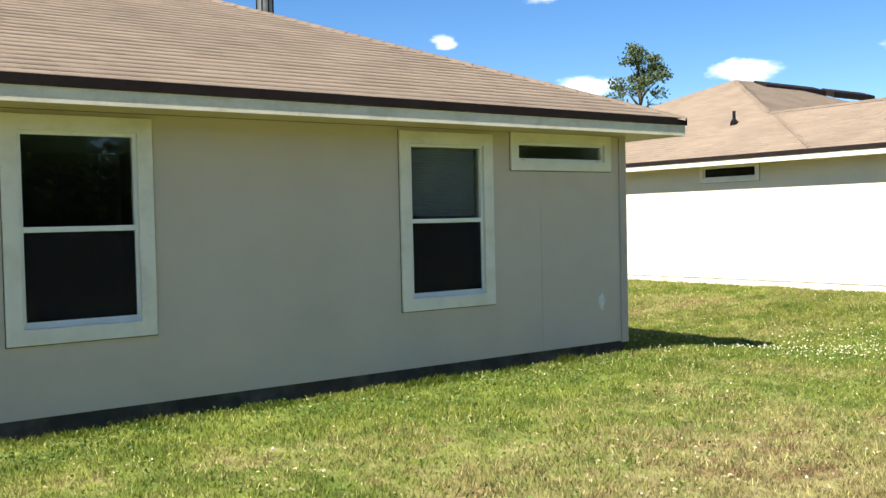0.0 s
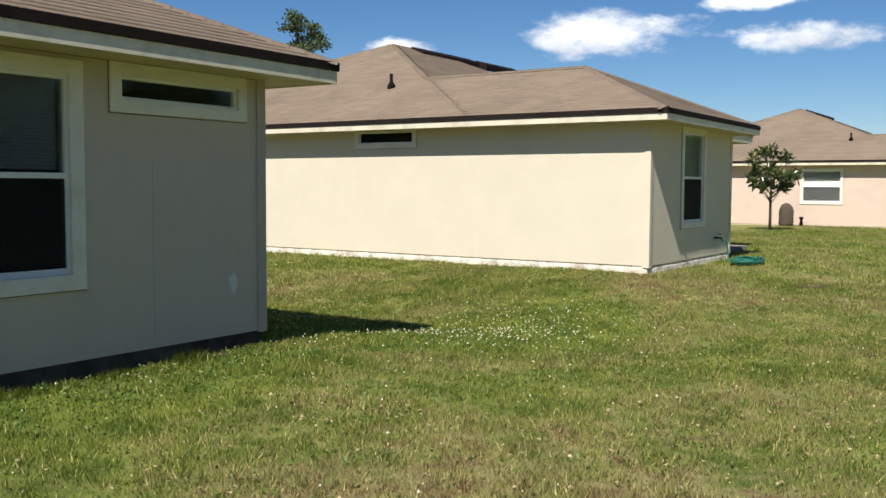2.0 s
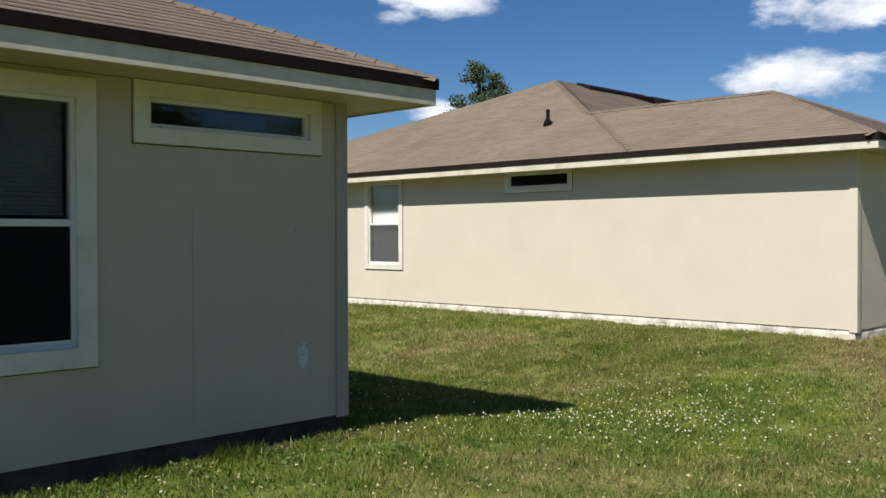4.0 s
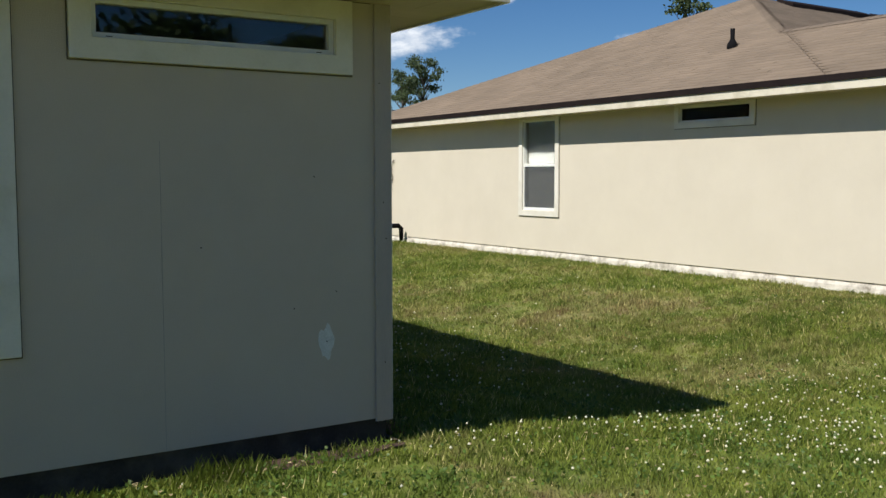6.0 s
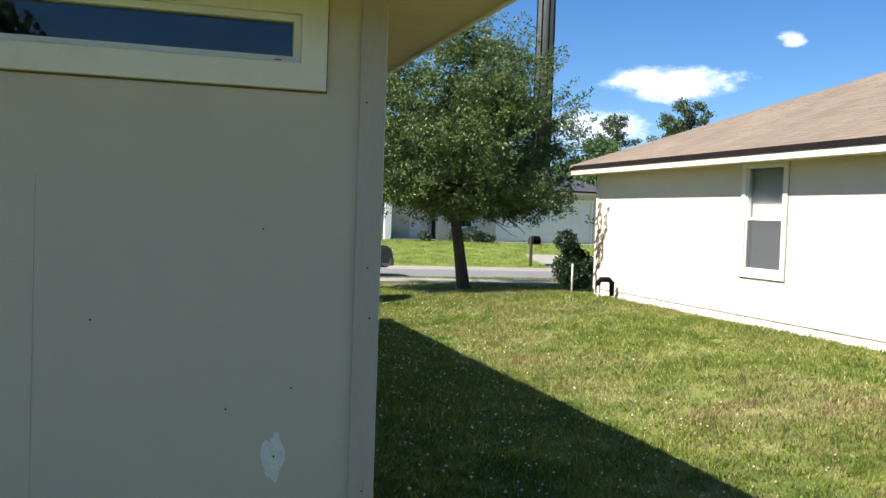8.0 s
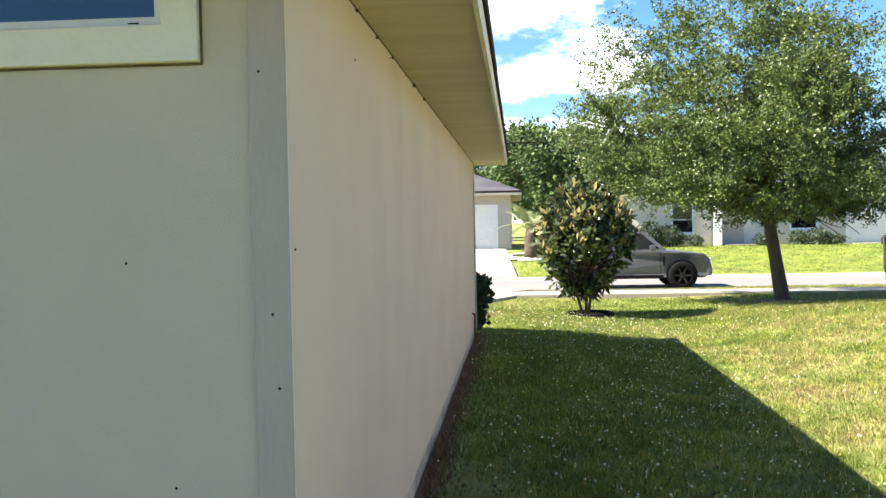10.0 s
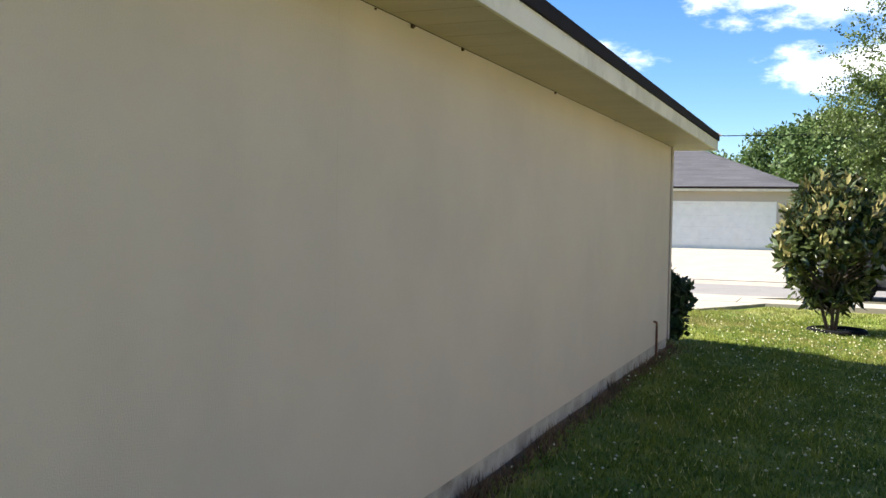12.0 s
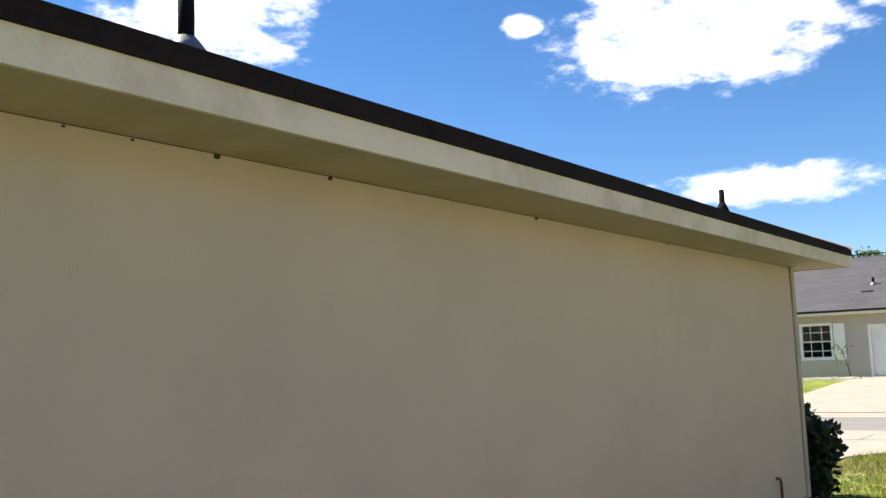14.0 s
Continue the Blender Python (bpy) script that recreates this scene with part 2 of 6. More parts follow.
def lawn_material(name, blades):
    m = bpy.data.materials.new(name)
    m.use_nodes = True
    nt = m.node_tree
    b = nt.nodes["Principled BSDF"]
    b.inputs["Roughness"].default_value, b.inputs["Specular IOR Level"].default_value = 0.75, 0.25
    geo = nt.nodes.new("ShaderNodeNewGeometry")

    def noise_at(s, d=6.0, r=0.6):
        n = node(nt, "ShaderNodeTexNoise", Scale=s, Detail=d, Roughness=r)
        nt.links.new(geo.outputs["Position"], n.inputs["Vector"])
        return n.outputs[0]

    def ranged(v, lo, hi):
        r = nt.nodes.new("ShaderNodeMapRange")
        r.inputs["From Min"].default_value, r.inputs["From Max"].default_value = lo, hi
        nt.links.new(v, r.inputs["Value"])
        return r.outputs[0]

    def mixed(f, ca, cb):
        x = nt.nodes.new("ShaderNodeMix")
        x.data_type = "RGBA"
        nt.links.new(f, x.inputs["Factor"])
        for s, c in (("A", ca), ("B", cb)):
            if isinstance(c, tuple):
                x.inputs[s].default_value = (*c, 1)
            else:
                nt.links.new(c, x.inputs[s])
        return x.outputs["Result"]

    green = mixed(ranged(noise_at(1.7), 0.35, 0.65), (0.112, 0.165, 0.023), (0.23, 0.268, 0.046))
    straw = mixed(ranged(noise_at(9.0), 0.35, 0.65), (0.37, 0.335, 0.135), (0.26, 0.235, 0.09))
    dry = mathn(nt, "ADD", mathn(nt, "MULTIPLY", noise_at(0.42, 7.0, 0.68), 0.62), mathn(nt, "MULTIPLY", noise_at(6.0), 0.38))
    sp = nt.nodes.new("ShaderNodeSeparateXYZ")
    nt.links.new(geo.outputs["Position"], sp.inputs[0])
    # worn, dry stretches (+) and lush ones (-); (1.6, 7) also paints side-yard shade darker
    for cx, cy, rx, ry, amt in ((-3.4, -4.7, 4.2, 2.2, .105), (7.0, -2.2, 3.0, 1.8, .05), (5.2, 6, 2.6, 6.5, .01), (6.8, 13, 5, 3, -.01), (2.8, -1.1, 2.6, 1.6, -.22), (-3.5, -.6, 6, 1.2, -.13), (1.6, 7, 1.9, 9, -.14), (5, 33.5, 40, 5.5, -.26), (2, 18, 4, 4, -.06)):
        u = mathn(nt, "MULTIPLY", mathn(nt, "SUBTRACT", sp.outputs[0], cx), 1 / rx)
        v = mathn(nt, "MULTIPLY", mathn(nt, "SUBTRACT", sp.outputs[1], cy), 1 / ry)
        q = mathn(nt, "SUBTRACT", 1.0, mathn(nt, "ADD", mathn(nt, "MULTIPLY", u, u), mathn(nt, "MULTIPLY", v, v)))
        dry = mathn(nt, "ADD", dry, mathn(nt, "MULTIPLY", mathn(nt, "MAXIMUM", q, 0.0), amt))
    col = mixed(ranged(dry, 0.45, 0.61), green, straw)
    brown = mixed(ranged(noise_at(3.1, 7.0, 0.75), 0.47, 0.62), col, (0.20, 0.125, 0.062))
    col = mixed(ranged(dry, 0.50, 0.61), col, brown)
    if blades:
        hsv = nt.nodes.new("ShaderNodeHueSaturation")
        pale = mathn(nt, "GREATER_THAN", geo.outputs["Random Per Island"], 0.95)
        col = mixed(mathn(nt, "MULTIPLY", pale, 0.75), col, (0.50, 0.44, 0.20))
        nt.links.new(mathn(nt, "ADD", 0.48, mathn(nt, "MULTIPLY", geo.outputs["Random Per Island"], 1.02)), hsv.inputs["Value"])
        nt.links.new(col, hsv.inputs["Color"])
        col = hsv.outputs[0]
        tr = nt.nodes.new("ShaderNodeBsdfTranslucent")
        nt.links.new(col, tr.inputs[0])
        mx = node(nt, "ShaderNodeMixShader", Fac=0.4)
        nt.links.new(b.outputs[0], mx.inputs[1])
        nt.links.new(tr.outputs[0], mx.inputs[2])
        nt.links.new(mx.outputs[0], nt.nodes["Material Output"].inputs[0])
    else:
        soil = mixed(ranged(noise_at(38.0, 4.0), 0.40, 0.62), (0.085, 0.062, 0.035), col)
        col = mixed(ranged(noise_at(0.8), 0.2, 0.5), soil, col)
        bp = node(nt, "ShaderNodeBump", Strength=0.9, Distance=0.03)
        nt.links.new(noise_at(45.0, 5.0, 0.7), bp.inputs["Height"])
        nt.links.new(bp.outputs[0], b.inputs["Normal"])
    nt.links.new(col, b.inputs["Base Color"])
    return m


LAWN = lawn_material("lawn_turf", False)
BLADE = lawn_material("grass_blades", True)


def pane_material(name, tint, rough=0.0):
    m = bpy.data.materials.new(name)
    m.use_nodes = True
    b = m.node_tree.nodes["Principled BSDF"]
    b.inputs["Base Color"].default_value = (*tint, 1)
    b.inputs["Transmission Weight"].default_value, b.inputs["Roughness"].default_value, b.inputs["IOR"].default_value = 1.0, rough, 1.5
    return m


GLASS = pane_material("window_glass", (0.75, 0.78, 0.78))
SCREEN = bpy.data.materials.new("insect_screen")
SCREEN.use_nodes = True
_b = SCREEN.node_tree.nodes["Principled BSDF"]
_b.inputs["Base Color"].default_value, _b.inputs["Roughness"].default_value, _b.inputs["Alpha"].default_value = (0.010, 0.008, 0.009, 1), 1.0, 0.6


# paler copy for the sun-facing windows: the sunlight is put into its colour
SCREEN_PALE = SCREEN.copy()
SCREEN_PALE.name = "sunlit_insect_screen"
_b = SCREEN_PALE.node_tree.nodes["Principled BSDF"]
_b.inputs["Base Color"].default_value, _b.inputs["Alpha"].default_value = (0.09, 0.095, 0.095, 1), 0.55
# dark line colour; round the window casings it paints their edge shadow
JOINT_DARK = material("dark_joint_line", (0.055, 0.048, 0.036), (0.14, 0.12, 0.085), 0.95, 9, 90, 0.3)
CAULK = material("white_caulk", (0.72, 0.71, 0.66), None, 0.6, 9, 60, 0.1)


# ---- mesh helpers ----
def part(name, bm, mat, parent=None, label=""):
    me = bpy.data.meshes.new(name)
    bm.to_mesh(me)
    bm.free()
    me.materials.append(mat)
    ob = new(name, me)
    if parent is not None:
        ob.parent = parent
        ob.matrix_parent_inverse = parent.matrix_world.inverted()
    if label:
        ob["label"] = label
    return ob


def fast_mesh(name, verts, faces, mat, parent=None, label="", smooth=False):
    """verts n x 3 array, faces m x k array of indices."""
    me = bpy.data.meshes.new(name)
    k = faces.shape[1]
    me.vertices.add(len(verts))
    me.vertices.foreach_set("co", np.asarray(verts, dtype=np.float32).ravel())
    me.loops.add(faces.size)
    me.loops.foreach_set("vertex_index", np.asarray(faces, dtype=np.int32).ravel())
    me.polygons.add(len(faces))
    me.polygons.foreach_set("loop_start", np.arange(0, faces.size, k, dtype=np.int32))
    me.update(calc_edges=True)
    me.materials.append(mat)
    if smooth:
        me.polygons.foreach_set("use_smooth", np.ones(len(faces), dtype=bool))
    ob = new(name, me)
    if parent is not None:
        ob.parent = parent
        ob.matrix_parent_inverse = parent.matrix_world.inverted()
    if label:
        ob["label"] = label
    return ob


def empty(name, x, y, z, label, category, group="", kind=""):
    ob = new(name)
    ob.location = (x, y, z)
    ob.empty_display_size = 0.1
    bpy.context.view_layer.update()
    return tagged(ob, label, category, group, kind)


def box(bm, x0, x1, y0, y1, z0, z1, bevel=0.0):
    vs = [bm.verts.new((x, y, z)) for x in (x0, x1) for y in (y0, y1) for z in (z0, z1)]
    fs = [bm.faces.new([vs[i] for i in f]) for f in ((0, 1, 3, 2), (4, 6, 7, 5), (0, 4, 5, 1), (2, 3, 7, 6), (0, 2, 6, 4), (1, 5, 7, 3))]
    if bevel:
        es = list({e for f in fs for e in f.edges})
        bmesh.ops.bevel(bm, geom=es, offset=bevel, segments=2, affect="EDGES", profile=0.5)
    return vs


def boxes(*rows, bevel=0.0):
    bm = bmesh.new()
    for r in rows:
        box(bm, *r, bevel=bevel)
    return bm


def tube(bm, pts, radii, sides=8, cap=True):
    rings = []
    pts = [Vector(p) for p in pts]
    for i, p in enumerate(pts):
        d = (pts[min(i + 1, len(pts) - 1)] - pts[max(i - 1, 0)]).normalized()
        a = d.orthogonal().normalized()
        if i:
            a = (rings[-1][0].co - pts[i - 1])
            a = (a - a.dot(d) * d).normalized()
        b = d.cross(a)
        rings.append([bm.verts.new(p + radii[i] * (math.cos(t) * a + math.sin(t) * b)) for t in (2 * math.pi * k / sides for k in range(sides))])
    for r0, r1 in zip(rings, rings[1:]):
        for k in range(sides):
            f = bm.faces.new((r0[k], r0[(k + 1) % sides], r1[(k + 1) % sides], r1[k]))
            f.smooth = True
    if cap:
        bm.faces.new(list(reversed(rings[0])))
        bm.faces.new(rings[-1])


def smooth01(a, b, v):
    t = np.clip((v - a) / (b - a), 0, 1)
    return t * t * (3 - 2 * t)


def ground_z(x, y):
    x, y = np.asarray(x, float), np.asarray(y, float)
    swale = -0.2 * np.exp(-((x - 3) / 1.7) ** 2) + 0.17 * smooth01(4.3, 7.3, x) * (1 - 0.4 * smooth01(12, 40, x))
    swale = swale * smooth01(-6, -1.0, y) * (1 - 0.75 * smooth01(13, 19, y))
    front = -0.16 * smooth01(12.5, 20, y) - 0.05 * smooth01(21.7, 23.5, y)
    far = 0.70 * smooth01(29.6, 37.5, y)
    lumps = 0.012 * np.sin(x * 2.1 + 1.3 * np.sin(y * .9)) * np.sin(y * 1.7 + x * .6)
    lumps = lumps * np.where((y > 20) & (y < 29.8), 0, 1)
    return swale + front + far + lumps


# ---- ground ----
def axis_steps(near0, near1, step, far0, far1, growth=1.35):
    vals = list(np.arange(near0, near1 + 1e-6, step))
    s, v = step, near1
    while v < far1:
        s *= growth
        v += s
        vals.append(v)
    s, v = step, near0
    while v > far0:
        s *= growth
        v -= s
        vals.insert(0, v)
    return np.array(vals)


WALK_Y0, WALK_Y1, ROAD_Y0, ROAD_Y1 = 20.35, 21.6, 23.6, 29.5
gx, gy = axis_steps(-14, 20, 0.35, -900, 900), axis_steps(-12, 40, 0.35, -900, 900)
GX, GY = np.meshgrid(gx, gy, indexing="ij")
GZ = ground_z(GX, GY)
# the road bed lies a kerb's height lower
bed = smooth01(ROAD_Y0 - .3, ROAD_Y0 + .1, GY) * (1 - smooth01(ROAD_Y1 - .1, ROAD_Y1 + .3, GY))
GZ = GZ - 0.16 * bed
idx = np.arange(GX.size).reshape(GX.shape)
quads = np.stack([idx[:-1, :-1], idx[1:, :-1], idx[1:, 1:], idx[:-1, 1:]], axis=-1).reshape(-1, 4)
ground = fast_mesh("ground", np.stack([GX, GY, GZ], axis=-1).reshape(-1, 3), quads, LAWN, smooth=True)
tagged(ground, "patchy green and straw-coloured lawn with bare soil", "ground", kind="structure")


def strip_x(bm, x0, x1, y0, y1, z, thick, steps=1):
    for i in range(steps):
        a, b = x0 + (x1 - x0) * i / steps, x0 + (x1 - x0) * (i + 1) / steps
        box(bm, a + (0.008 if i else 0), b, y0, y1, z - thick, z)


road = part("road", boxes((-150, 150, ROAD_Y0 + .45, ROAD_Y1 - .45, -0.5, -0.285)), ASPHALT)
tagged(road, "sun-bleached grey asphalt street between low kerbs", "road", kind="structure")
for n, (a, b, c) in enumerate(((ROAD_Y0, ROAD_Y0 + .45, 1), (ROAD_Y1 - .45, ROAD_Y1, -1))):
    bm = bmesh.new()
    pts = [(a, -0.5), (b, -0.5), (b, -0.28), (a + .2, -0.275), (a + .1, -0.21), (a, -0.20)] if c > 0 else [(a, -0.5), (b, -0.5), (b, -0.19), (b - .1, -0.20), (b - .2, -0.275), (a, -0.28)]
    rings = [[bm.verts.new((x, y, z)) for y, z in pts] for x in (-150, 150)]
    k = len(pts)
    for i in range(k):
        bm.faces.new((rings[0][i], rings[0][(i + 1) % k], rings[1][(i + 1) % k], rings[1][i]))
    bm.faces.new(rings[0]), bm.faces.new(list(reversed(rings[1])))
    bmesh.ops.recalc_face_normals(bm, faces=bm.faces)
    tagged(part("kerb", bm, CONCRETE), "low rolled concrete kerb and gutter along the street", "kerb", kind="structure")

sidewalk = empty("pavement", 0, 20.9, -0.16, "pale concrete sidewalk slabs along the front lawns", "pavement", kind="structure")
for i in range(-12, 28):
    part("slab", boxes((i * 1.5 + .01, i * 1.5 + 1.49, WALK_Y0, WALK_Y1, -0.3, -0.098), bevel=0.0), CONCRETE, sidewalk)


def driveway(name, corners_near, corners_far, zs, label, rows):
    drive = empty(name, corners_near[0][0], corners_near[0][1], zs[0], label, "driveway", kind="structure")
    (xa, ya), (xb, yb_) = corners_near
    (xc, yc), (xd, yd) = corners_far
    for i in range(rows):
        f0, f1 = i / rows, (i + 1) / rows - 0.012 / (yc - ya)
        bm = bmesh.new()
        top = []
        for f, side in ((f0, 0), (f0, 1), (f1, 1), (f1, 0)):
            px = (xa + (xc - xa) * f) if side == 0 else (xb + (xd - xb) * f)
            py = (ya + (yc - ya) * f) if side == 0 else (yb_ + (yd - yb_) * f)
            top.append((px, py, max(zs[0] + (zs[1] - zs[0]) * f, float(ground_z(-3, py)) + .02)))
        v1 = [bm.verts.new(p) for p in top]
        v0 = [bm.verts.new((p[0], p[1], p[2] - .2)) for p in top]
        bm.faces.new(v1), bm.faces.new(list(reversed(v0)))
        for k in range(4):
            bm.faces.new((v1[k], v0[k], v0[(k + 1) % 4], v1[(k + 1) % 4]))
        bmesh.ops.recalc_face_normals(bm, faces=bm.faces)
        part("slab", bm, CONCRETE, drive)
    return drive


driveway("driveway", [(-6.2, 12.0), (-1.0, 12.0)], [(-6.2, 17.2), (-1.0, 17.2)], (0.03, -0.09), "pale concrete driveway in front of the garage", 2)
driveway("driveway", [(-6.2, 17.2), (-1.0, 17.2)], [(-6.6, 20.33), (0.6, 20.33)], (-0.09, -0.10), "pale concrete driveway flaring towards the sidewalk", 1)
driveway("driveway", [(-6.4, 21.62), (0.2, 21.62)], [(-6.8, 23.58), (1.0, 23.58)], (-0.105, -0.19), "pale concrete driveway apron at the street", 1)
driveway("driveway", [(-6.9, 29.52), (0.6, 29.52)], [(-5.2, 37.9), (0.1, 37.9)], (-0.17, 0.56), "pale concrete driveway rising to a double garage", 4)
driveway("driveway", [(13.6, 29.52), (20.6, 29.52)], [(14.2, 37.9), (19.6, 37.9)], (-0.17, 0.56), "pale concrete driveway rising to a garage", 4)


# ---- houses ----
def solid_cells(us, zs, keep, put):
    """One connected mesh of grid cells: keep(u, z) tells which cells are solid; put(u, d, z) gives the corner's place for d 0 or 1."""
    bm = bmesh.new()
    corner = {}

    def vert(i, j, d):
        if (i, j, d) not in corner:
            corner[i, j, d] = bm.verts.new(put(us[i], d, zs[j]))
        return corner[i, j, d]

    cells = {(i, j) for i in range(len(us) - 1) for j in range(len(zs) - 1) if keep((us[i] + us[i + 1]) / 2, (zs[j] + zs[j + 1]) / 2)}
    for i, j in cells:
        for d in (0, 1):
            bm.faces.new((vert(i, j, d), vert(i + 1, j, d), vert(i + 1, j + 1, d), vert(i, j + 1, d)))
        for di, dj, p, q in ((-1, 0, (i, j), (i, j + 1)), (1, 0, (i + 1, j), (i + 1, j + 1)), (0, -1, (i, j), (i + 1, j)), (0, 1, (i, j + 1), (i + 1, j + 1))):
            if (i + di, j + dj) not in cells:
                bm.faces.new((vert(*p, 0), vert(*q, 0), vert(*q, 1), vert(*p, 1)))
    bmesh.ops.recalc_face_normals(bm, faces=bm.faces)
    return bm


def cuts(lo, hi, values):
    return sorted({lo, hi, *values})


def pierced(u0, u1, z0, z1, holes, put):
    return solid_cells(cuts(u0, u1, [v for h in holes for v in h[:2]]), cuts(z0, z1, [v for h in holes for v in h[2:4]]),
                       lambda u, z: not any(h[0] < u < h[1] and h[2] < z < h[3] for h in holes), put)


def wall_y(u0, u1, z0, z1, y0, y1, holes=()):
    return pierced(u0, u1, z0, z1, holes, lambda u, d, z: (u, y1 if d else y0, z))


def wall_x(u0, u1, z0, z1, x0, x1, holes=()):
    return pierced(u0, u1, z0, z1, holes, lambda u, d, z: (x1 if d else x0, u, z))


def window(house, place, u0, u1, z0, z1, trim, fixed=False, blinds=0.0, casing=TRIM, pale_screen=False):
    """place(u, d, z): u along the wall, d out of the wall, z up. Outer size of the casing; the opening is smaller by trim."""
    def pbox(bm, a, b, d0, d1, c, d, bevel=0.0):
        p, q = place(a, d0, c), place(b, d1, d)
        box(bm, min(p[0], q[0]), max(p[0], q[0]), min(p[1], q[1]), max(p[1], q[1]), c, d, bevel)

    def ring(a, b, c, d, w, d0, d1):
        return pierced(a, b, c, d, [(a + w, b - w, c + w, d - w)], lambda u, k, z: place(u, d1 if k else d0, z))

    bm = ring(u0, u1, z0, z1, trim, 0.0, 0.028)
    bmesh.ops.bevel(bm, geom=[e for e in bm.edges if e.calc_face_angle(0) > 1], offset=.002, segments=1, affect="EDGES")
    win = part("window", bm, casing, house, "window in a painted board casing, dark inside")
    # thin dark ring stands for the shadow at the casing's edge
    part("caulk_joint", ring(u0 - .007, u1 + .007, z0 - .009, min(z1 + .007, z1 + .003), .006, 0.0, 0.005), JOINT_DARK, win, "dark caulk line round the casing, its edge shadow painted in")
    a, b, c, d = u0 + trim, u1 - trim, z0 + trim, z1 - trim
    f = 0.028
    bm = ring(a, b, c, d, f, -0.07, -0.004)
    part("frame", bm, WHITE, win)
    if fixed:
        bm = bmesh.new()
        pbox(bm, a + f, b - f, -0.046, -0.040, c + f, d - f)
        part("pane", bm, GLASS, win).visible_shadow = False
        # added dark sheet over the fixed pane, in place of a dark reflection
        if pale_screen is None:
            bm = bmesh.new()
            pbox(bm, a + f, b - f, -0.022, -0.020, c + f, d - f)
            part("screen", bm, SCREEN, win, "screen: insect mesh on sashes, added darkening on fixed panes")
        for u in (a + .09, b - .09):
            bm = bmesh.new()
            pbox(bm, u - .016, u + .016, -0.0042, -0.002, c + .009, c + .013)
            part("weep_slot", bm, BLACK, win)
    else:
        mid = (c + d) / 2
        bm = bmesh.new()
        pbox(bm, a + f, b - f, -0.055, -0.006, mid - 0.022, mid + 0.022, 0.004)
        part("meeting_rail", bm, WHITE, win)
        for lo, hi, dd in ((c + f, mid - .022, -0.052), (mid + .022, d - f, -0.036)):
            bm = bmesh.new()
            pbox(bm, a + f, b - f, dd - .005, dd, lo, hi)
            part("pane", bm, GLASS, win).visible_shadow = False
        bm = bmesh.new()
        pbox(bm, a + f, b - f, -0.022, -0.020, c + f + .004, mid - .022)
        part("screen", bm, SCREEN_PALE if pale_screen else SCREEN, win, "screen: insect mesh on sashes, added darkening on fixed panes")
        bm = bmesh.new()
        pbox(bm, a + f, b - f, -0.035, -0.012, c + f, c + f + .022, 0.003)
        part("bottom_rail", bm, WHITE, win)
    if blinds < 0:
        bm = bmesh.new()
        for i in range(int((d - c) / .047)):
            z = d - .04 - i * .047
            pbox(bm, a + .03, b - .03, -0.106, -0.100, z - .025, z + .025, .001)
        part("blind_slats", bm, BLIND, win, "closed white blind slats")
    if blinds > 0:
        top = d - 0.01
        n = int((d - c) * blinds / 0.028)
        bm = bmesh.new()
        for i in range(n):
            z = top - 0.03 - i * 0.028
            p, q = place(a + .035, -0.12, z), place(b - .035, -0.10, z + 0.012)
            vs = box(bm, min(p[0], q[0]), max(p[0], q[0]), min(p[1], q[1]), max(p[1], q[1]), z, z + 0.0025)
            for v in vs:
                s = place(0, 0, 0)
                e = place(0, 1, 0)
                out = (v.co.x - s[0]) * (e[0] - s[0]) + (v.co.y - s[1]) * (e[1] - s[1])
                v.co.z += (out + 0.11) * 1.1
        part("blind_slats", bm, BLIND_DIM if casing is TRIM else BLIND, win, "horizontal blind slats, half open")
    return win


def roof_courses(bm_rows, origin, along, up, normal, length, rise, left, right, step, tab, lift):
    """Shingle courses on one slope. Edges at height v: u from left(v) to right(v)."""
    vs, fs = bm_rows
    v = 0.0
    k = 0
    while v < rise - 0.02:
        v1 = min(v + step, rise)
        u0, u1 = left(v), right(v)
        u0b, u1b = left(v1), right(v1)
        if u1 - u0 < 0.02:
            break
        u = u0 - random.random() * tab
        while u < u1:
            w = tab * random.uniform(0.7, 1.3)
            a, b = max(u, u0), min(u + w, u1)
            u += w
            if b - a < 0.01:
                continue
            at, bt = min(max(a, u0b), u1b), max(min(b, u1b), u0b)
            g = lift * random.uniform(0.8, 1.3)
            base = len(vs)
            for (uu, vv, h) in ((a, v, 0.0), (b - .003, v, 0.0), (b - .003, v, g), (a, v, g), (bt - .003 if bt > at else bt, v1 + .01, 0.003), (at, v1 + .01, 0.003)):
                vs.append(origin + along * uu + up * vv + normal * h)
            fs.append((base, base + 1, base + 2, base + 3))
            fs.append((base + 3, base + 2, base + 4, base + 5))
        v = v1
        k += 1


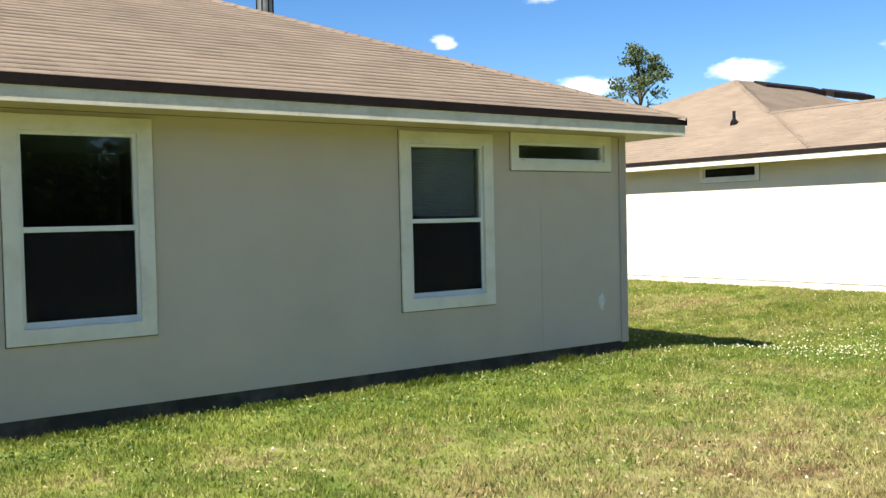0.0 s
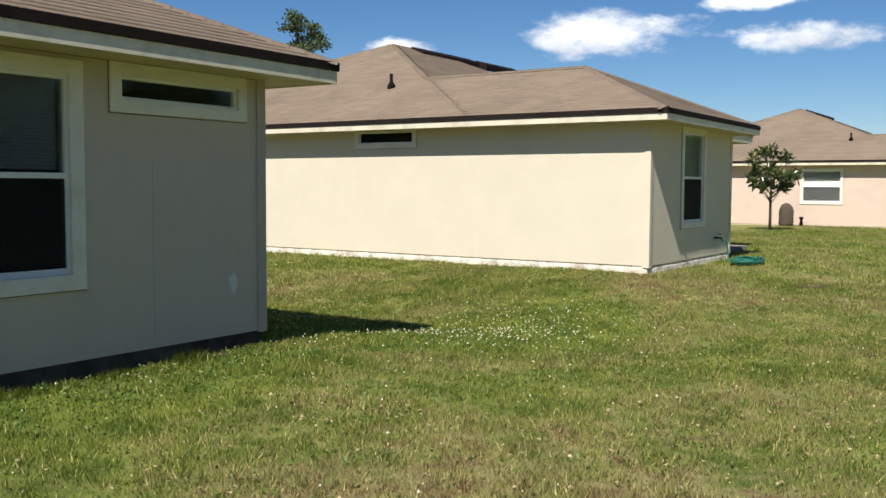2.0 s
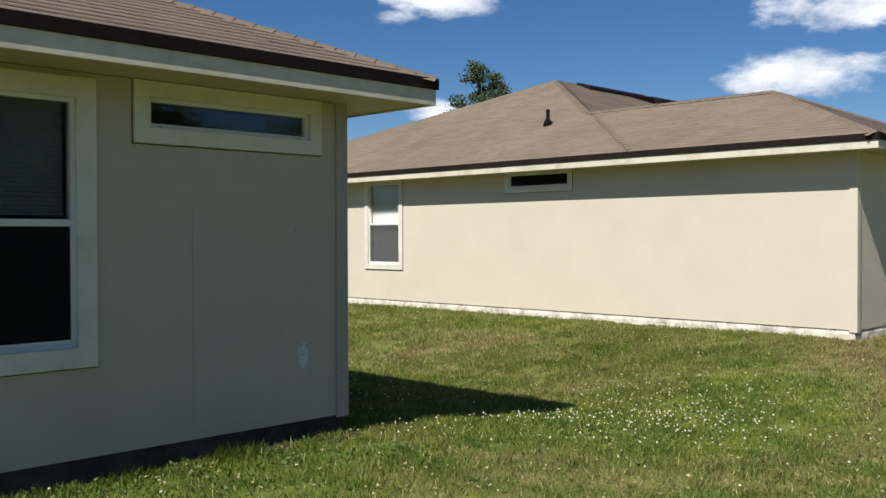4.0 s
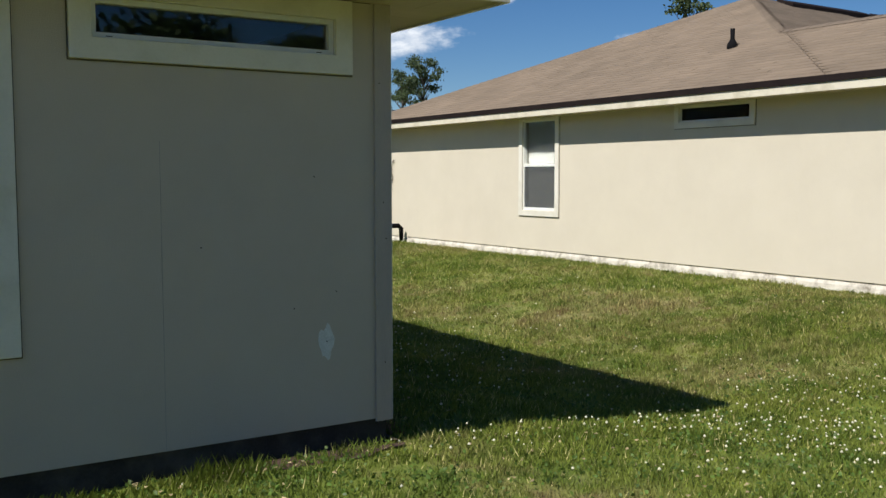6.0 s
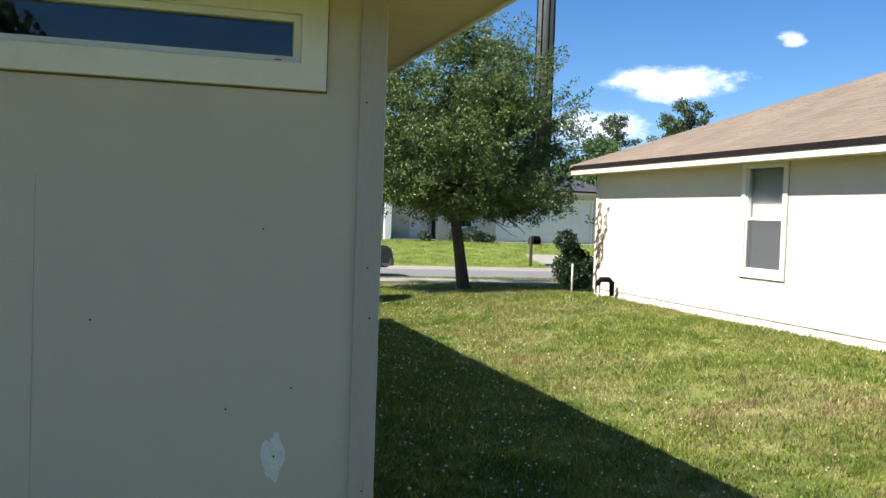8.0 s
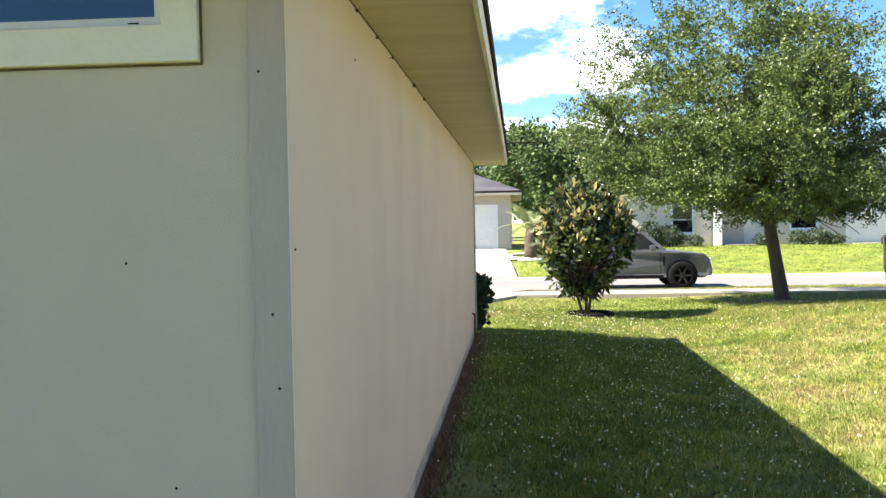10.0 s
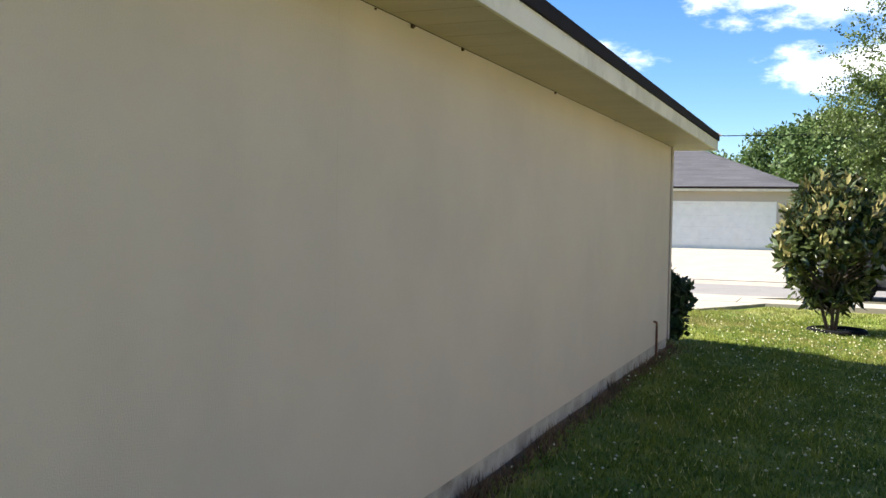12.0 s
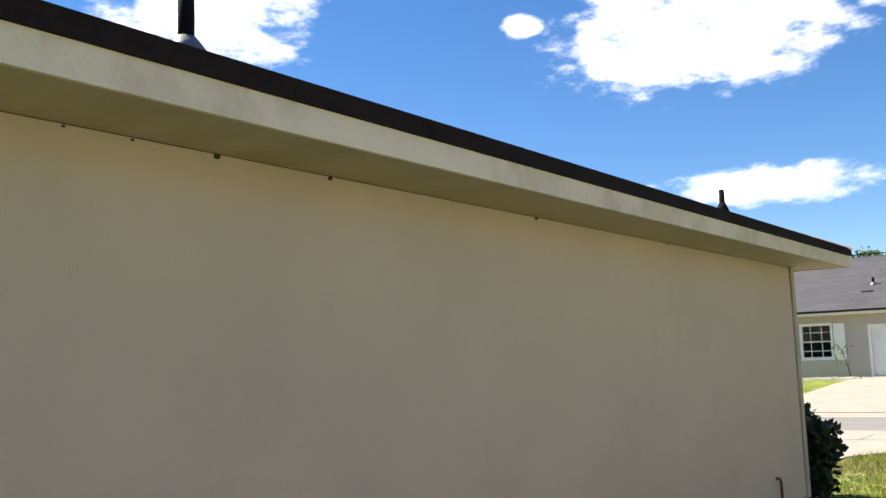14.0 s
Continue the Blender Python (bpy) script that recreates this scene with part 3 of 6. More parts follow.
def slope(house, p0, p1, ridge0, ridge1, mat, step=0.145, tab=0.34, lift=0.009, deck=True):
    """One roof plane: eave from p0 to p1 (seen from outside, left to right), upper corners ridge0 (above p0's side) and ridge1."""
    p0, p1, r0, r1 = (Vector(p) for p in (p0, p1, ridge0, ridge1))
    along = (p1 - p0).normalized()
    up = (r0 - p0) - (r0 - p0).dot(along) * along
    rise = up.length
    up.normalize()
    normal = along.cross(up).normalized()
    L = (p1 - p0).length
    la, lb = (r0 - p0).dot(along), (r1 - p0).dot(along)
    vs, fs = [], []
    roof_courses((vs, fs), p0, along, up, normal, L, rise, lambda v: la * v / rise, lambda v: L + (lb - L) * v / rise, step, tab, lift)
    ob = fast_mesh("shingles", np.array([tuple(v) for v in vs]), np.array(fs), mat, house, "weathered asphalt shingles in thin courses")
    ob["kind"] = "stuff"
    bm = bmesh.new()
    top = [bm.verts.new(p - normal * .004) for p in (p0, p1, r1, r0)]
    low = [bm.verts.new(p - normal * .03) for p in (p0, p1, r1, r0)]
    bm.faces.new(top), bm.faces.new(list(reversed(low)))
    for k in range(4):
        bm.faces.new((top[k], low[k], low[(k + 1) % 4], top[(k + 1) % 4]))
    bmesh.ops.remove_doubles(bm, verts=bm.verts, dist=0.002)
    bmesh.ops.recalc_face_normals(bm, faces=bm.faces)
    part("roof", bm, mat, house)


def hip_cap(house, a, b, mat, width=0.13):
    """Overlapping cap shingles along a hip or ridge."""
    a, b = Vector(a), Vector(b)
    d = (b - a).normalized()
    side = d.cross(Vector((0, 0, 1))).normalized()
    upv = side.cross(d).normalized()
    n = max(2, int((b - a).length / 0.16))
    vs, fs = [], []
    for i in range(n):
        s = a + (b - a) * i / n
        e = a + (b - a) * min(1, (i + 1.25) / n)
        base = len(vs)
        for p, h in ((s, 0.030), (e, 0.022)):
            for k in (-1, 0, 1):
                vs.append(p + side * k * width + upv * (h + (0.0 if k == 0 else -0.062)))
        fs += [(base, base + 1, base + 4, base + 3), (base + 1, base + 2, base + 5, base + 4)]
        for k in (0, 1):
            fs.append((base + k, base + k + 1, base + k + 1, base + k))
    fs = [f for f in fs if len(set(f)) == 4]
    ob = fast_mesh("hip_cap", np.array([tuple(v) for v in vs]), np.array(fs), mat, house)
    ob["kind"] = "stuff"


def ribbed(u0, u1, put, z, grooves):
    """A soffit sheet, 12 mm thick, with narrow grooves between its panels on the underside."""
    us, low = [u0], [z]
    n = max(1, int((u1 - u0) / 0.30)) if grooves else 1
    for i in range(1, n):
        u = u0 + (u1 - u0) * i / n
        us += [u - .005, u - .002, u + .002, u + .005]
        low += [z, z + .0015, z + .0015, z]
    us.append(u1), low.append(z)
    bm = bmesh.new()
    rows = [[bm.verts.new(put(u, k, h)) for k in (0, 1) for h in (lo, z + .012)] for u, lo in zip(us, low)]
    for p, q in zip(rows, rows[1:]):
        for i, j in ((0, 1), (1, 3), (3, 2), (2, 0)):
            bm.faces.new((p[i], p[j], q[j], q[i]))
    for r in (rows[0], rows[-1]):
        bm.faces.new((r[0], r[1], r[3], r[2]))
    bmesh.ops.recalc_face_normals(bm, faces=bm.faces)
    return bm


def eave_box(house, x0, x1, y0, y1, wall_top, z_drip, sides, over, grooves=True):
    """Soffit, fascia and drip edge round a rectangle of eaves. sides: which of 'w','e','s','n' show."""
    zf = wall_top + 0.015
    t = 0.022
    rows = {"w": (x0, x0 + over, y0, y1), "e": (x1 - over, x1, y0, y1), "s": (x0, x1, y0, y0 + over), "n": (x0, x1, y1 - over, y1)}
    for s in sides:
        a, b, c, d = rows[s]
        if s in "we":
            c2, d2 = c + (over if "s" in sides else 0), d - (over if "n" in sides else 0)
            xa, xb = (a + t, b) if s == "w" else (a, b - t)
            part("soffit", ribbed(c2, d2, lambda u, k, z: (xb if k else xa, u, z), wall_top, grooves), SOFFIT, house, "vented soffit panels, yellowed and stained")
            xf = a if s == "w" else b - t
            part("fascia", boxes((xf, xf + t, c, d, wall_top - .012, z_drip - .055), bevel=.002), FASCIA, house, "cream painted fascia board, stained")
            xd = a - .018 if s == "w" else b - .004
            part("drip_edge", boxes((xd, xd + .022, c - .018, d + .018, z_drip - .075, z_drip + .01), bevel=.003), DRIP, house, "dark brown metal drip edge")
        else:
            ya, yb_ = (c + t, d) if s == "s" else (c, d - t)
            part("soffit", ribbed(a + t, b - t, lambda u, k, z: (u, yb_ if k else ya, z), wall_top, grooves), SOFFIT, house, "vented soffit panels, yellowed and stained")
            yf = c if s == "s" else d - t
            part("fascia", boxes((a + t, b - t, yf, yf + t, wall_top - .012, z_drip - .055), bevel=.002), FASCIA, house, "cream painted fascia board, stained")
            yd = c - .018 if s == "s" else d - .004
            part("drip_edge", boxes((a + .004, b - .004, yd, yd + .022, z_drip - .075, z_drip + .01), bevel=.003), DRIP, house, "dark brown metal drip edge")


# the near house, whose back wall and side wall are passed
T = 0.14
AX0, AY1, ATOP = -15.0, 11.29, 2.55
house_a = empty("house", -7, 5.5, 0, "single-storey beige house with tan shingled hip roof and cream trim", "house")
W1, W2, W3 = (-6.815, -5.648, .721, 2.508), (-3.19, -2.015, .719, 2.51), (-1.761, -.246, 2.138, 2.545)
TR = 0.125
holes = [(w[0] + TR, w[1] - TR, w[2] + TR, w[3] - TR) for w in (W1, W2)] + [(W3[0] + .105, W3[1] - .105, W3[2] + .105, W3[3] - .09)]
part("wall", wall_y(AX0, 0, .15, ATOP, 0, T, holes), WALL, house_a, "beige siding wall in the shade")
part("wall", wall_x(T, AY1 - T, .15, ATOP, -T, 0), WALL, house_a, "beige siding wall with mildew stains")
part("wall", wall_y(AX0, 0, .15, ATOP, AY1 - T, AY1), WALL, house_a)
part("wall", wall_x(T, AY1 - T, .15, ATOP, AX0, AX0 + T), WALL, house_a)
part("room_floor", boxes((AX0 + T, -T, T, AY1 - T, 0.10, 0.15)), INSIDE, house_a)
part("room_ceiling", boxes((AX0 + T, -T, T, AY1 - T, ATOP - .03, ATOP)), INSIDE, house_a)
for xx in (-4.6, -1.9):
    part("partition", boxes((xx - .05, xx + .05, T, 4.0, .15, ATOP - .03)), INSIDE, house_a)
part("partition", boxes((AX0 + T, -T, 4.0, 4.1, .15, ATOP - .03)), INSIDE, house_a)
back_a = lambda u, d, z: (u, -d, z)
window(house_a, back_a, *W1, TR)
window(house_a, back_a, *W2, TR, blinds=0.46)
window(house_a, back_a, *W3, .105, fixed=True)
part("foundation", boxes((AX0 + .02, -.02, .02, .3, -.4, .152)), SLAB_A, house_a, "dark concrete slab edge, dirt and shade in its colour")
part("foundation", boxes((AX0 + .02, -.012, .304, AY1 - .02, -.4, .152)), SLAB, house_a, "grey concrete slab edge with dark stains")
part("corner_board", boxes((-.103, .003, -.020, 0, .135, ATOP - .001), bevel=.003), BOARD, house_a, "weathered painted corner board")
part("corner_board", boxes((0, .020, AY1 - .09, AY1 + .02, .12, ATOP - .001), bevel=.003), BOARD, house_a, "weathered painted corner board")
part("panel_joint", boxes((-1.3362, -1.3338, -.0015, 0.001, .15, 1.75)), SLAB, house_a, "thin dark vertical siding joint")
for yy, z0, z1 in ((2.58, .15, 2.54), (3.875, .36, .62)):
    part("panel_joint", boxes((-.001, .0003, yy - .0015, yy + .0015, z0, z1)), WALL, house_a, "faint vertical siding joint")
part("grime_joint", boxes((.0005, .006, .05, AY1 - .1, ATOP - .003, ATOP - .0005)), JOINT_DARK, house_a, "dark line under the soffit")
part("grime_joint", boxes((AX0, -.12, -.006, -.0005, ATOP - .004, ATOP - .0005)), JOINT_DARK, house_a, "dark line under the soffit")
part("caulk_line", boxes((.0032, .0052, -.0205, -.0165, .14, ATOP - .002)), CAULK, house_a, "thin white caulk line")
OV, ZD, P = 0.5, 2.735, 0.42
ex0, ex1, ey0, ey1 = AX0 - OV, OV, -OV, AY1 + OV
eave_box(house_a, ex0, ex1, ey0, ey1, ATOP, ZD, "wesn", OV)
h = (ey1 - ey0) / 2
zr = ZD + P * h
ra, rb = (ex0 + h, ey0 + h, zr), (ex1 - h, ey0 + h, zr)
slope(house_a, (ex0, ey0, ZD), (ex1, ey0, ZD), ra, rb, SHINGLE)
slope(house_a, (ex1, ey0, ZD), (ex1, ey1, ZD), rb, rb, SHINGLE)
slope(house_a, (ex1, ey1, ZD), (ex0, ey1, ZD), rb, ra, SHINGLE, tab=1.0)
slope(house_a, (ex0, ey1, ZD), (ex0, ey0, ZD), ra, ra, SHINGLE, tab=1.0)
hip_cap(house_a, (ex1, ey0, ZD), rb, SHINGLE)
hip_cap(house_a, (ex1, ey1, ZD), rb, SHINGLE)


def vent_pipe(house, x, y, z, hgt, r=0.045):
    bm = bmesh.new()
    tube(bm, [(x, y, z - .1), (x, y, z + hgt)], [r, r], 12)
    p = part("vent_pipe", bm, BLACK, house, "dark plumbing vent pipe")
    bm = bmesh.new()
    tube(bm, [(x, y, z - .12), (x, y, z + .02), (x, y, z + .10)], [r * 2.6, r * 2.4, r * 1.15], 12)
    part("flashing", bm, BLACK if r < .04 else METAL, p, "flashing collar")


vent_pipe(house_a, -1.5, 4.37, ZD + P * 2.0, .55, .05)
vent_pipe(house_a, -.43, 10.5, ZD + P * .93, .24, .028)
# marks on the walls
bm = bmesh.new()
ring = [bm.verts.new((-.415 + .045 * math.cos(a) * (1 + .25 * math.sin(3 * a)), -.0025, .615 + (.115 if math.sin(a) > 0 else .075) * math.sin(a) * (1 + .2 * math.cos(5 * a)))) for a in [k * math.tau / 22 for k in range(22)]]
bm.faces.new(ring)
bmesh.ops.recalc_face_normals(bm, faces=bm.faces)
ret = bmesh.ops.extrude_face_region(bm, geom=bm.faces[:])
for v in [g for g in ret["geom"] if isinstance(g, bmesh.types.BMVert)]:
    v.co.y += .002
part("wall_patch", bm, PATCH, house_a, "unpainted white filler patch")
nails = [(-.045, -.021, .484), (-.075, -.021, 2.103), (-.05, -.021, 1.42), (-.035, -.021, 1.21), (-.413, -.003, .64), (-.48, -.001, 1.57), (-.35, -.001, .92), (-1.13, -.001, 1.2), (-.61, -.001, .84), (.001, 1.15, 2.33), (.001, .05, 1.6), (.001, 2.21, 2.52)]
for x, y, z in nails:
    bm = bmesh.new()
    bmesh.ops.create_uvsphere(bm, u_segments=8, v_segments=5, radius=.0042, matrix=Matrix.Translation((x, y, z)) @ Matrix.Diagonal((1, .4, 1, 1)))
    part("nail_head", bm, BLACK, house_a)
for y, s in ((3.305, 1.0), (3.977, .8), (5.85, .8), (1.75, .7), (2.3, .6), (2.62, .5), (2.9, .5), (1.2, .5), (7.9, .5)):
    bm = bmesh.new()
    bmesh.ops.create_icosphere(bm, subdivisions=2, radius=.0135 * s, matrix=Matrix.Translation((.006, y, ATOP - .012)) @ Matrix.Diagonal((1, 1.1, .9, 1)))
    for v in bm.verts:
        v.co += Vector((noise.noise(v.co * 90), noise.noise(v.co * 80), noise.noise(v.co * 70))) * .004
    part("mud_dauber_nest", bm, MULCH, house_a, "small dried mud nest")
bm = bmesh.new()
tube(bm, [(.035, 10.265, -.05), (.035, 10.265, .40), (.035, 10.24, .43), (.01, 10.2, .44)], [.014, .014, .014, .012], 8)
tagged(part("drain_pipe", bm, RUST), "thin rusty drain pipe standing against the siding", "pipe")


def neighbour(dx, dy, dz, wallmat, slabmat, label, west, south, ridge_vents, tab=0.34, vent=True):
    """A house like the one across the side yard: a narrow back wing on a wide main block."""
    x0, x1, y0, y1, ym = 7.66 + dx, 11.95 + dx, -.93 + dy, 13.75 + dy, 2.68 + dy
    xe = 20.5 + dx
    top, zd, p, o = 2.60 + dz, 2.765 + dz, .41, .42
    hs = empty("house", x0 + 5, (y0 + y1) / 2, dz, label, "house")
    mk = lambda rows: [(w[0] + w[4], w[1] - w[4], w[2] + w[4], w[3] - w[4]) for w in rows]
    part("wall", wall_x(y0 + T, y1 - T, .30 + dz, top, x0, x0 + T, mk(west)), wallmat, hs)
    part("wall", wall_y(x0, x1, .30 + dz, top, y0, y0 + T, mk(south)), wallmat, hs)
    part("wall", wall_x(y0 + T, ym, .30 + dz, top, x1 - T, x1), wallmat, hs)
    part("wall", wall_y(x1, xe, .30 + dz, top, ym - T, ym), wallmat, hs)
    part("wall", wall_x(ym, y1 - T, .30 + dz, top, xe - T, xe), wallmat, hs)
    part("wall", wall_y(x0, xe, .30 + dz, top, y1 - T, y1), wallmat, hs)
    part("room_ceiling", boxes((x0 + T, x1 - T, y0 + T, y1 - T, top - .03, top)), INSIDE, hs)
    part("room_floor", boxes((x0 + T, x1 - T, y0 + T, y1 - T, .26 + dz, .30 + dz)), INSIDE, hs)
    part("partition", boxes((x0 + 3, x0 + 3.1, y0 + T, y1 - T, .30 + dz, top - .03)), INSIDE, hs)
    part("foundation", boxes((x0 + .016, x1 - .016, y0 + .016, y1 - .016, -.4, .30 + dz), bevel=.006), slabmat, hs, "pale foundation edge, chipped and stained")
    part("foundation", boxes((x1 + .01, xe, ym - .01, y1, -.4, .30 + dz)), slabmat, hs)
    for a in ((x0 - .018, x0 + .0, y0 - .018, y0 + .09, .27 + dz, top), (x0 - .001, x0 + .09, y0 - .018, y0, .27 + dz, top), (x0 - .018, x0, y1 - .09, y1 + .018, .27 + dz, top), (x1 - .09, x1 + .018, y0 - .018, y0, .27 + dz, top)):
        part("corner_board", boxes(a, bevel=.003), wallmat, hs)
    for w in west:
        window(hs, lambda u, d, z: (x0 - d, u, z), *w[:5], fixed=w[5], blinds=w[6], casing=TRIM, pale_screen=None if w[5] else True)
    for w in south:
        window(hs, lambda u, d, z: (u, y0 - d, z), *w[:5], fixed=w[5], blinds=w[6], casing=TRIM)
    ax0, ax1, ay0, ay1 = x0 - o, x1 + o, y0 - o, y1 + o
    eave_box(hs, ax0, ax1, ay0, ay1, top, zd, "ws", o)
    part("fascia", boxes((ax1 - .022, ax1, ay0, ym, top - .012, zd - .055)), FASCIA, hs)
    part("drip_edge", boxes((ax1 - .004, ax1 + .018, ay0, ym, zd - .075, zd + .01)), DRIP, hs)
    part("soffit", boxes((x1, ax1 - .022, y0, ym, top, top + .012)), SOFFIT, hs)
    yb = ay0 + 3.6
    mh = (ay1 - yb) / 2
    hw = (ax1 - ax0) / 2
    zw, zm = zd + p * hw, zd + p * mh
    xr = ax0 + hw
    apex = Vector((ax0 + mh, yb + mh, zm))
    join = Vector((xr, yb + hw, zw))
    exr = xe + o
    apex2 = Vector((exr - mh, yb + mh, zm)) if exr - mh > apex.x + 1 else apex + Vector((3, 0, 0))
    # wing
    slope(hs, (ax0, ay0, zd), (ax1, ay0, zd), (xr, ay0 + hw, zw), (xr, ay0 + hw, zw), SHINGLE, tab=tab)
    slope(hs, (ax1, ay0, zd), (ax1, yb, zd), (xr, ay0 + hw, zw), (xr, yb + hw, zw), SHINGLE, tab=tab)
    slope(hs, (ax0, yb, zd), (ax0, ay0, zd), join, (xr, ay0 + hw, zw), SHINGLE, tab=tab)
    # main block
    slope(hs, (ax0, ay1, zd), (ax0, yb, zd), apex, apex, SHINGLE, tab=tab)
    slope(hs, (ax0, yb, zd), (exr, yb, zd), apex, apex2, SHINGLE, tab=tab)
    slope(hs, (exr, yb, zd), (exr, ay1, zd), apex2, apex2, SHINGLE, tab=1.0)
    slope(hs, (exr, ay1, zd), (ax0, ay1, zd), apex2, apex, SHINGLE, tab=1.0)
    hip_cap(hs, (ax0, ay0, zd), (xr, ay0 + hw, zw), SHINGLE)
    hip_cap(hs, (ax1, ay0, zd), (xr, ay0 + hw, zw), SHINGLE)
    hip_cap(hs, join, apex, SHINGLE)
    hip_cap(hs, (ax0, ay1, zd), apex, SHINGLE)
    hip_cap(hs, (xr, ay0 + hw, zw), join, SHINGLE)
    part("fascia", boxes((ax1, exr, yb, yb + .022, top - .012, zd - .055)), FASCIA, hs)
    part("drip_edge", boxes((ax1, exr, yb - .018, yb + .004, zd - .075, zd + .01)), DRIP, hs)
    part("soffit", boxes((x1, exr, yb + .022, ym, top, top + .012)), SOFFIT, hs)
    for a, b in ridge_vents:
        bm = boxes((apex.x + a, apex.x + b, apex.y - .52, apex.y - .12, zm - .12, zm + .06), bevel=.012)
        for v in bm.verts:
            v.co.z += (v.co.y - apex.y) * .36
        part("roof_vent", bm, DRIP, hs, "long black low-profile roof vent")
    # covered porch behind the main block
    px0, px1, py0 = ax1 + .02, x1 + 3.05, y0 + .45
    part("porch_fascia", boxes((px0, px1, py0, py0 + .03, top - .05, top + .09)), FASCIA, hs)
    part("porch_fascia", boxes((px1 - .03, px1, py0 + .03, yb - .02, top - .05, top + .09)), FASCIA, hs)
    bm = boxes((px0, px1 + .02, py0 - .02, yb - .02, top + .09, top + .13))
    part("porch_roof", bm, SHINGLE, hs)
    part("porch_ceiling", boxes((px0, px1 - .03, py0 + .03, yb - .02, top - .02, top)), SOFFIT, hs)
    part("porch_slab", boxes((x1 + .02, px1, y0 + .5, ym - T, -.4, .26 + dz)), CONCRETE, hs)
    if vent:
        vent_pipe(hs, 9.25 + dx, 5.35 + dy, zd + p * (9.25 - 7.18), .27, .035)
    return hs


house_b = neighbour(0, 0, 0, WALL_B, SLAB_W, "cream single-storey house with tan shingled hip roof, sunlit side",
                    [(3.585, 5.02, 2.265, 2.662, .085, True, 0), (7.62, 8.722, .887, 2.658, .1, False, -1)],
                    [(9.1, 10.36, .845, 2.61, .1, False, -1)], [(.6, 3.4), (3.8, 6.0)])
house_c = neighbour(23.84, -4.6, -0.14, WALL_C, SLAB_W, "pinkish single-storey house with tan shingled hip roof beyond the lawns",
                    [(0.68, 2.24, .96, 2.33, .09, False, -1)], [], [(.5, 2.6), (3.0, 4.6)], tab=1.0)


def parging(house, x0, x1, y0, y1, top, seed):
    """Lumpy whitewashed render on the slab edge along one side, chipped along its upper rim. One of the two ranges has no width."""
    length = max(x1 - x0, y1 - y0)
    n = int(length / .05)
    bm = bmesh.new()
    rows = []
    for i in range(n + 1):
        u = length * i / n
        row = []
        for j in range(7):
            k = Vector((u * 3.0, j * .9, seed))
            rough = noise.noise(k) * .5 + noise.noise(k * 3.3) * .5
            chip = max(0, noise.noise(Vector((u * 1.1, seed, 2))) - .05)
            z = top + .004 - .05 * j - (chip * .07 * (.5 + noise.noise(Vector((u * 9, 3, seed)))) if j == 0 else 0)
            out = .012 + .016 * rough + .004 * j if j else -.004
            row.append(bm.verts.new((x0 - out, y0 + u, z) if x0 == x1 else (x0 + u, y0 - out, z)))
        rows.append(row)
    for p, q in zip(rows, rows[1:]):
        for j in range(6):
            bm.faces.new((p[j], p[j + 1], q[j + 1], q[j]))
    bmesh.ops.recalc_face_normals(bm, faces=bm.faces)
    part("parging", bm, SLAB_W, house, "chipped whitewashed render on the slab edge")


parging(house_b, 7.676, 7.676, -.91, 13.73, .285, 4)
parging(house_b, 7.68, 11.93, -.914, -.914, .285, 8)


# ---- trees and shrubs ----
def leaves(name, centres, spread, size, mat, parent, seed, up=0.0, aspect=1.7, label="", shape=None):
    """Leaf blades scattered round the centres: each a folded pair of triangles."""
    rng = np.random.default_rng(seed)
    c = np.asarray(centres, float)
    n = len(c)
    p = c + rng.normal(0, 1, (n, 3)) * np.asarray(spread)
    d = rng.normal(0, 1, (n, 3))
    d[:, 2] += up
    d /= np.linalg.norm(d, axis=1, keepdims=True)
    r = rng.normal(0, 1, (n, 3))
    s = np.cross(d, r)
    s /= np.linalg.norm(s, axis=1, keepdims=True) + 1e-9
    nrm = np.cross(d, s)
    ln = size * rng.uniform(.65, 1.35, (n, 1))
    wd = ln / aspect / 2
    v = np.stack([p, p + d * ln * .5 + s * wd + nrm * wd * .35, p + d * ln, p + d * ln * .5 - s * wd + nrm * wd * .35], axis=1).reshape(-1, 3)
    i = np.arange(n)[:, None] * 4
    f = np.concatenate([i + np.array([[0, 1, 2]]), i + np.array([[0, 2, 3]])], axis=1).reshape(-1, 3)
    return fast_mesh(name, v, f, mat, parent, label)


def limbs(bm, base, direction, length, radius, depth, rng, tips, spread=0.6, sides=7, droop=0.0):
    p = Vector(base)
    d = Vector(direction).normalized()
    pts, rad = [p.copy()], [radius]
    steps = 4
    for i in range(steps):
        d = (d + Vector(rng.normal(0, .10, 3)) + Vector((0, 0, -droop))).normalized()
        p = p + d * length / steps
        pts.append(p.copy()), rad.append(radius * (1 - .55 * (i + 1) / steps))
        if depth <= 1:
            tips.append(p.copy())
    tube(bm, pts, rad, max(4, sides))
    if depth > 0:
        k = rng.integers(3, 5) if depth > 1 else 4
        for j in range(k):
            t = rng.uniform(.45, 1.0)
            q = pts[min(steps, int(t * steps))]
            a = Vector(rng.normal(0, 1, 3))
            nd = (d + a.normalized() * spread * 1.5).normalized()
            nd.z = nd.z * .75 + .12
            limbs(bm, q, nd, length * rng.uniform(.55, .8), radius * .5, depth - 1, rng, tips, spread, max(4, sides - 2), droop)


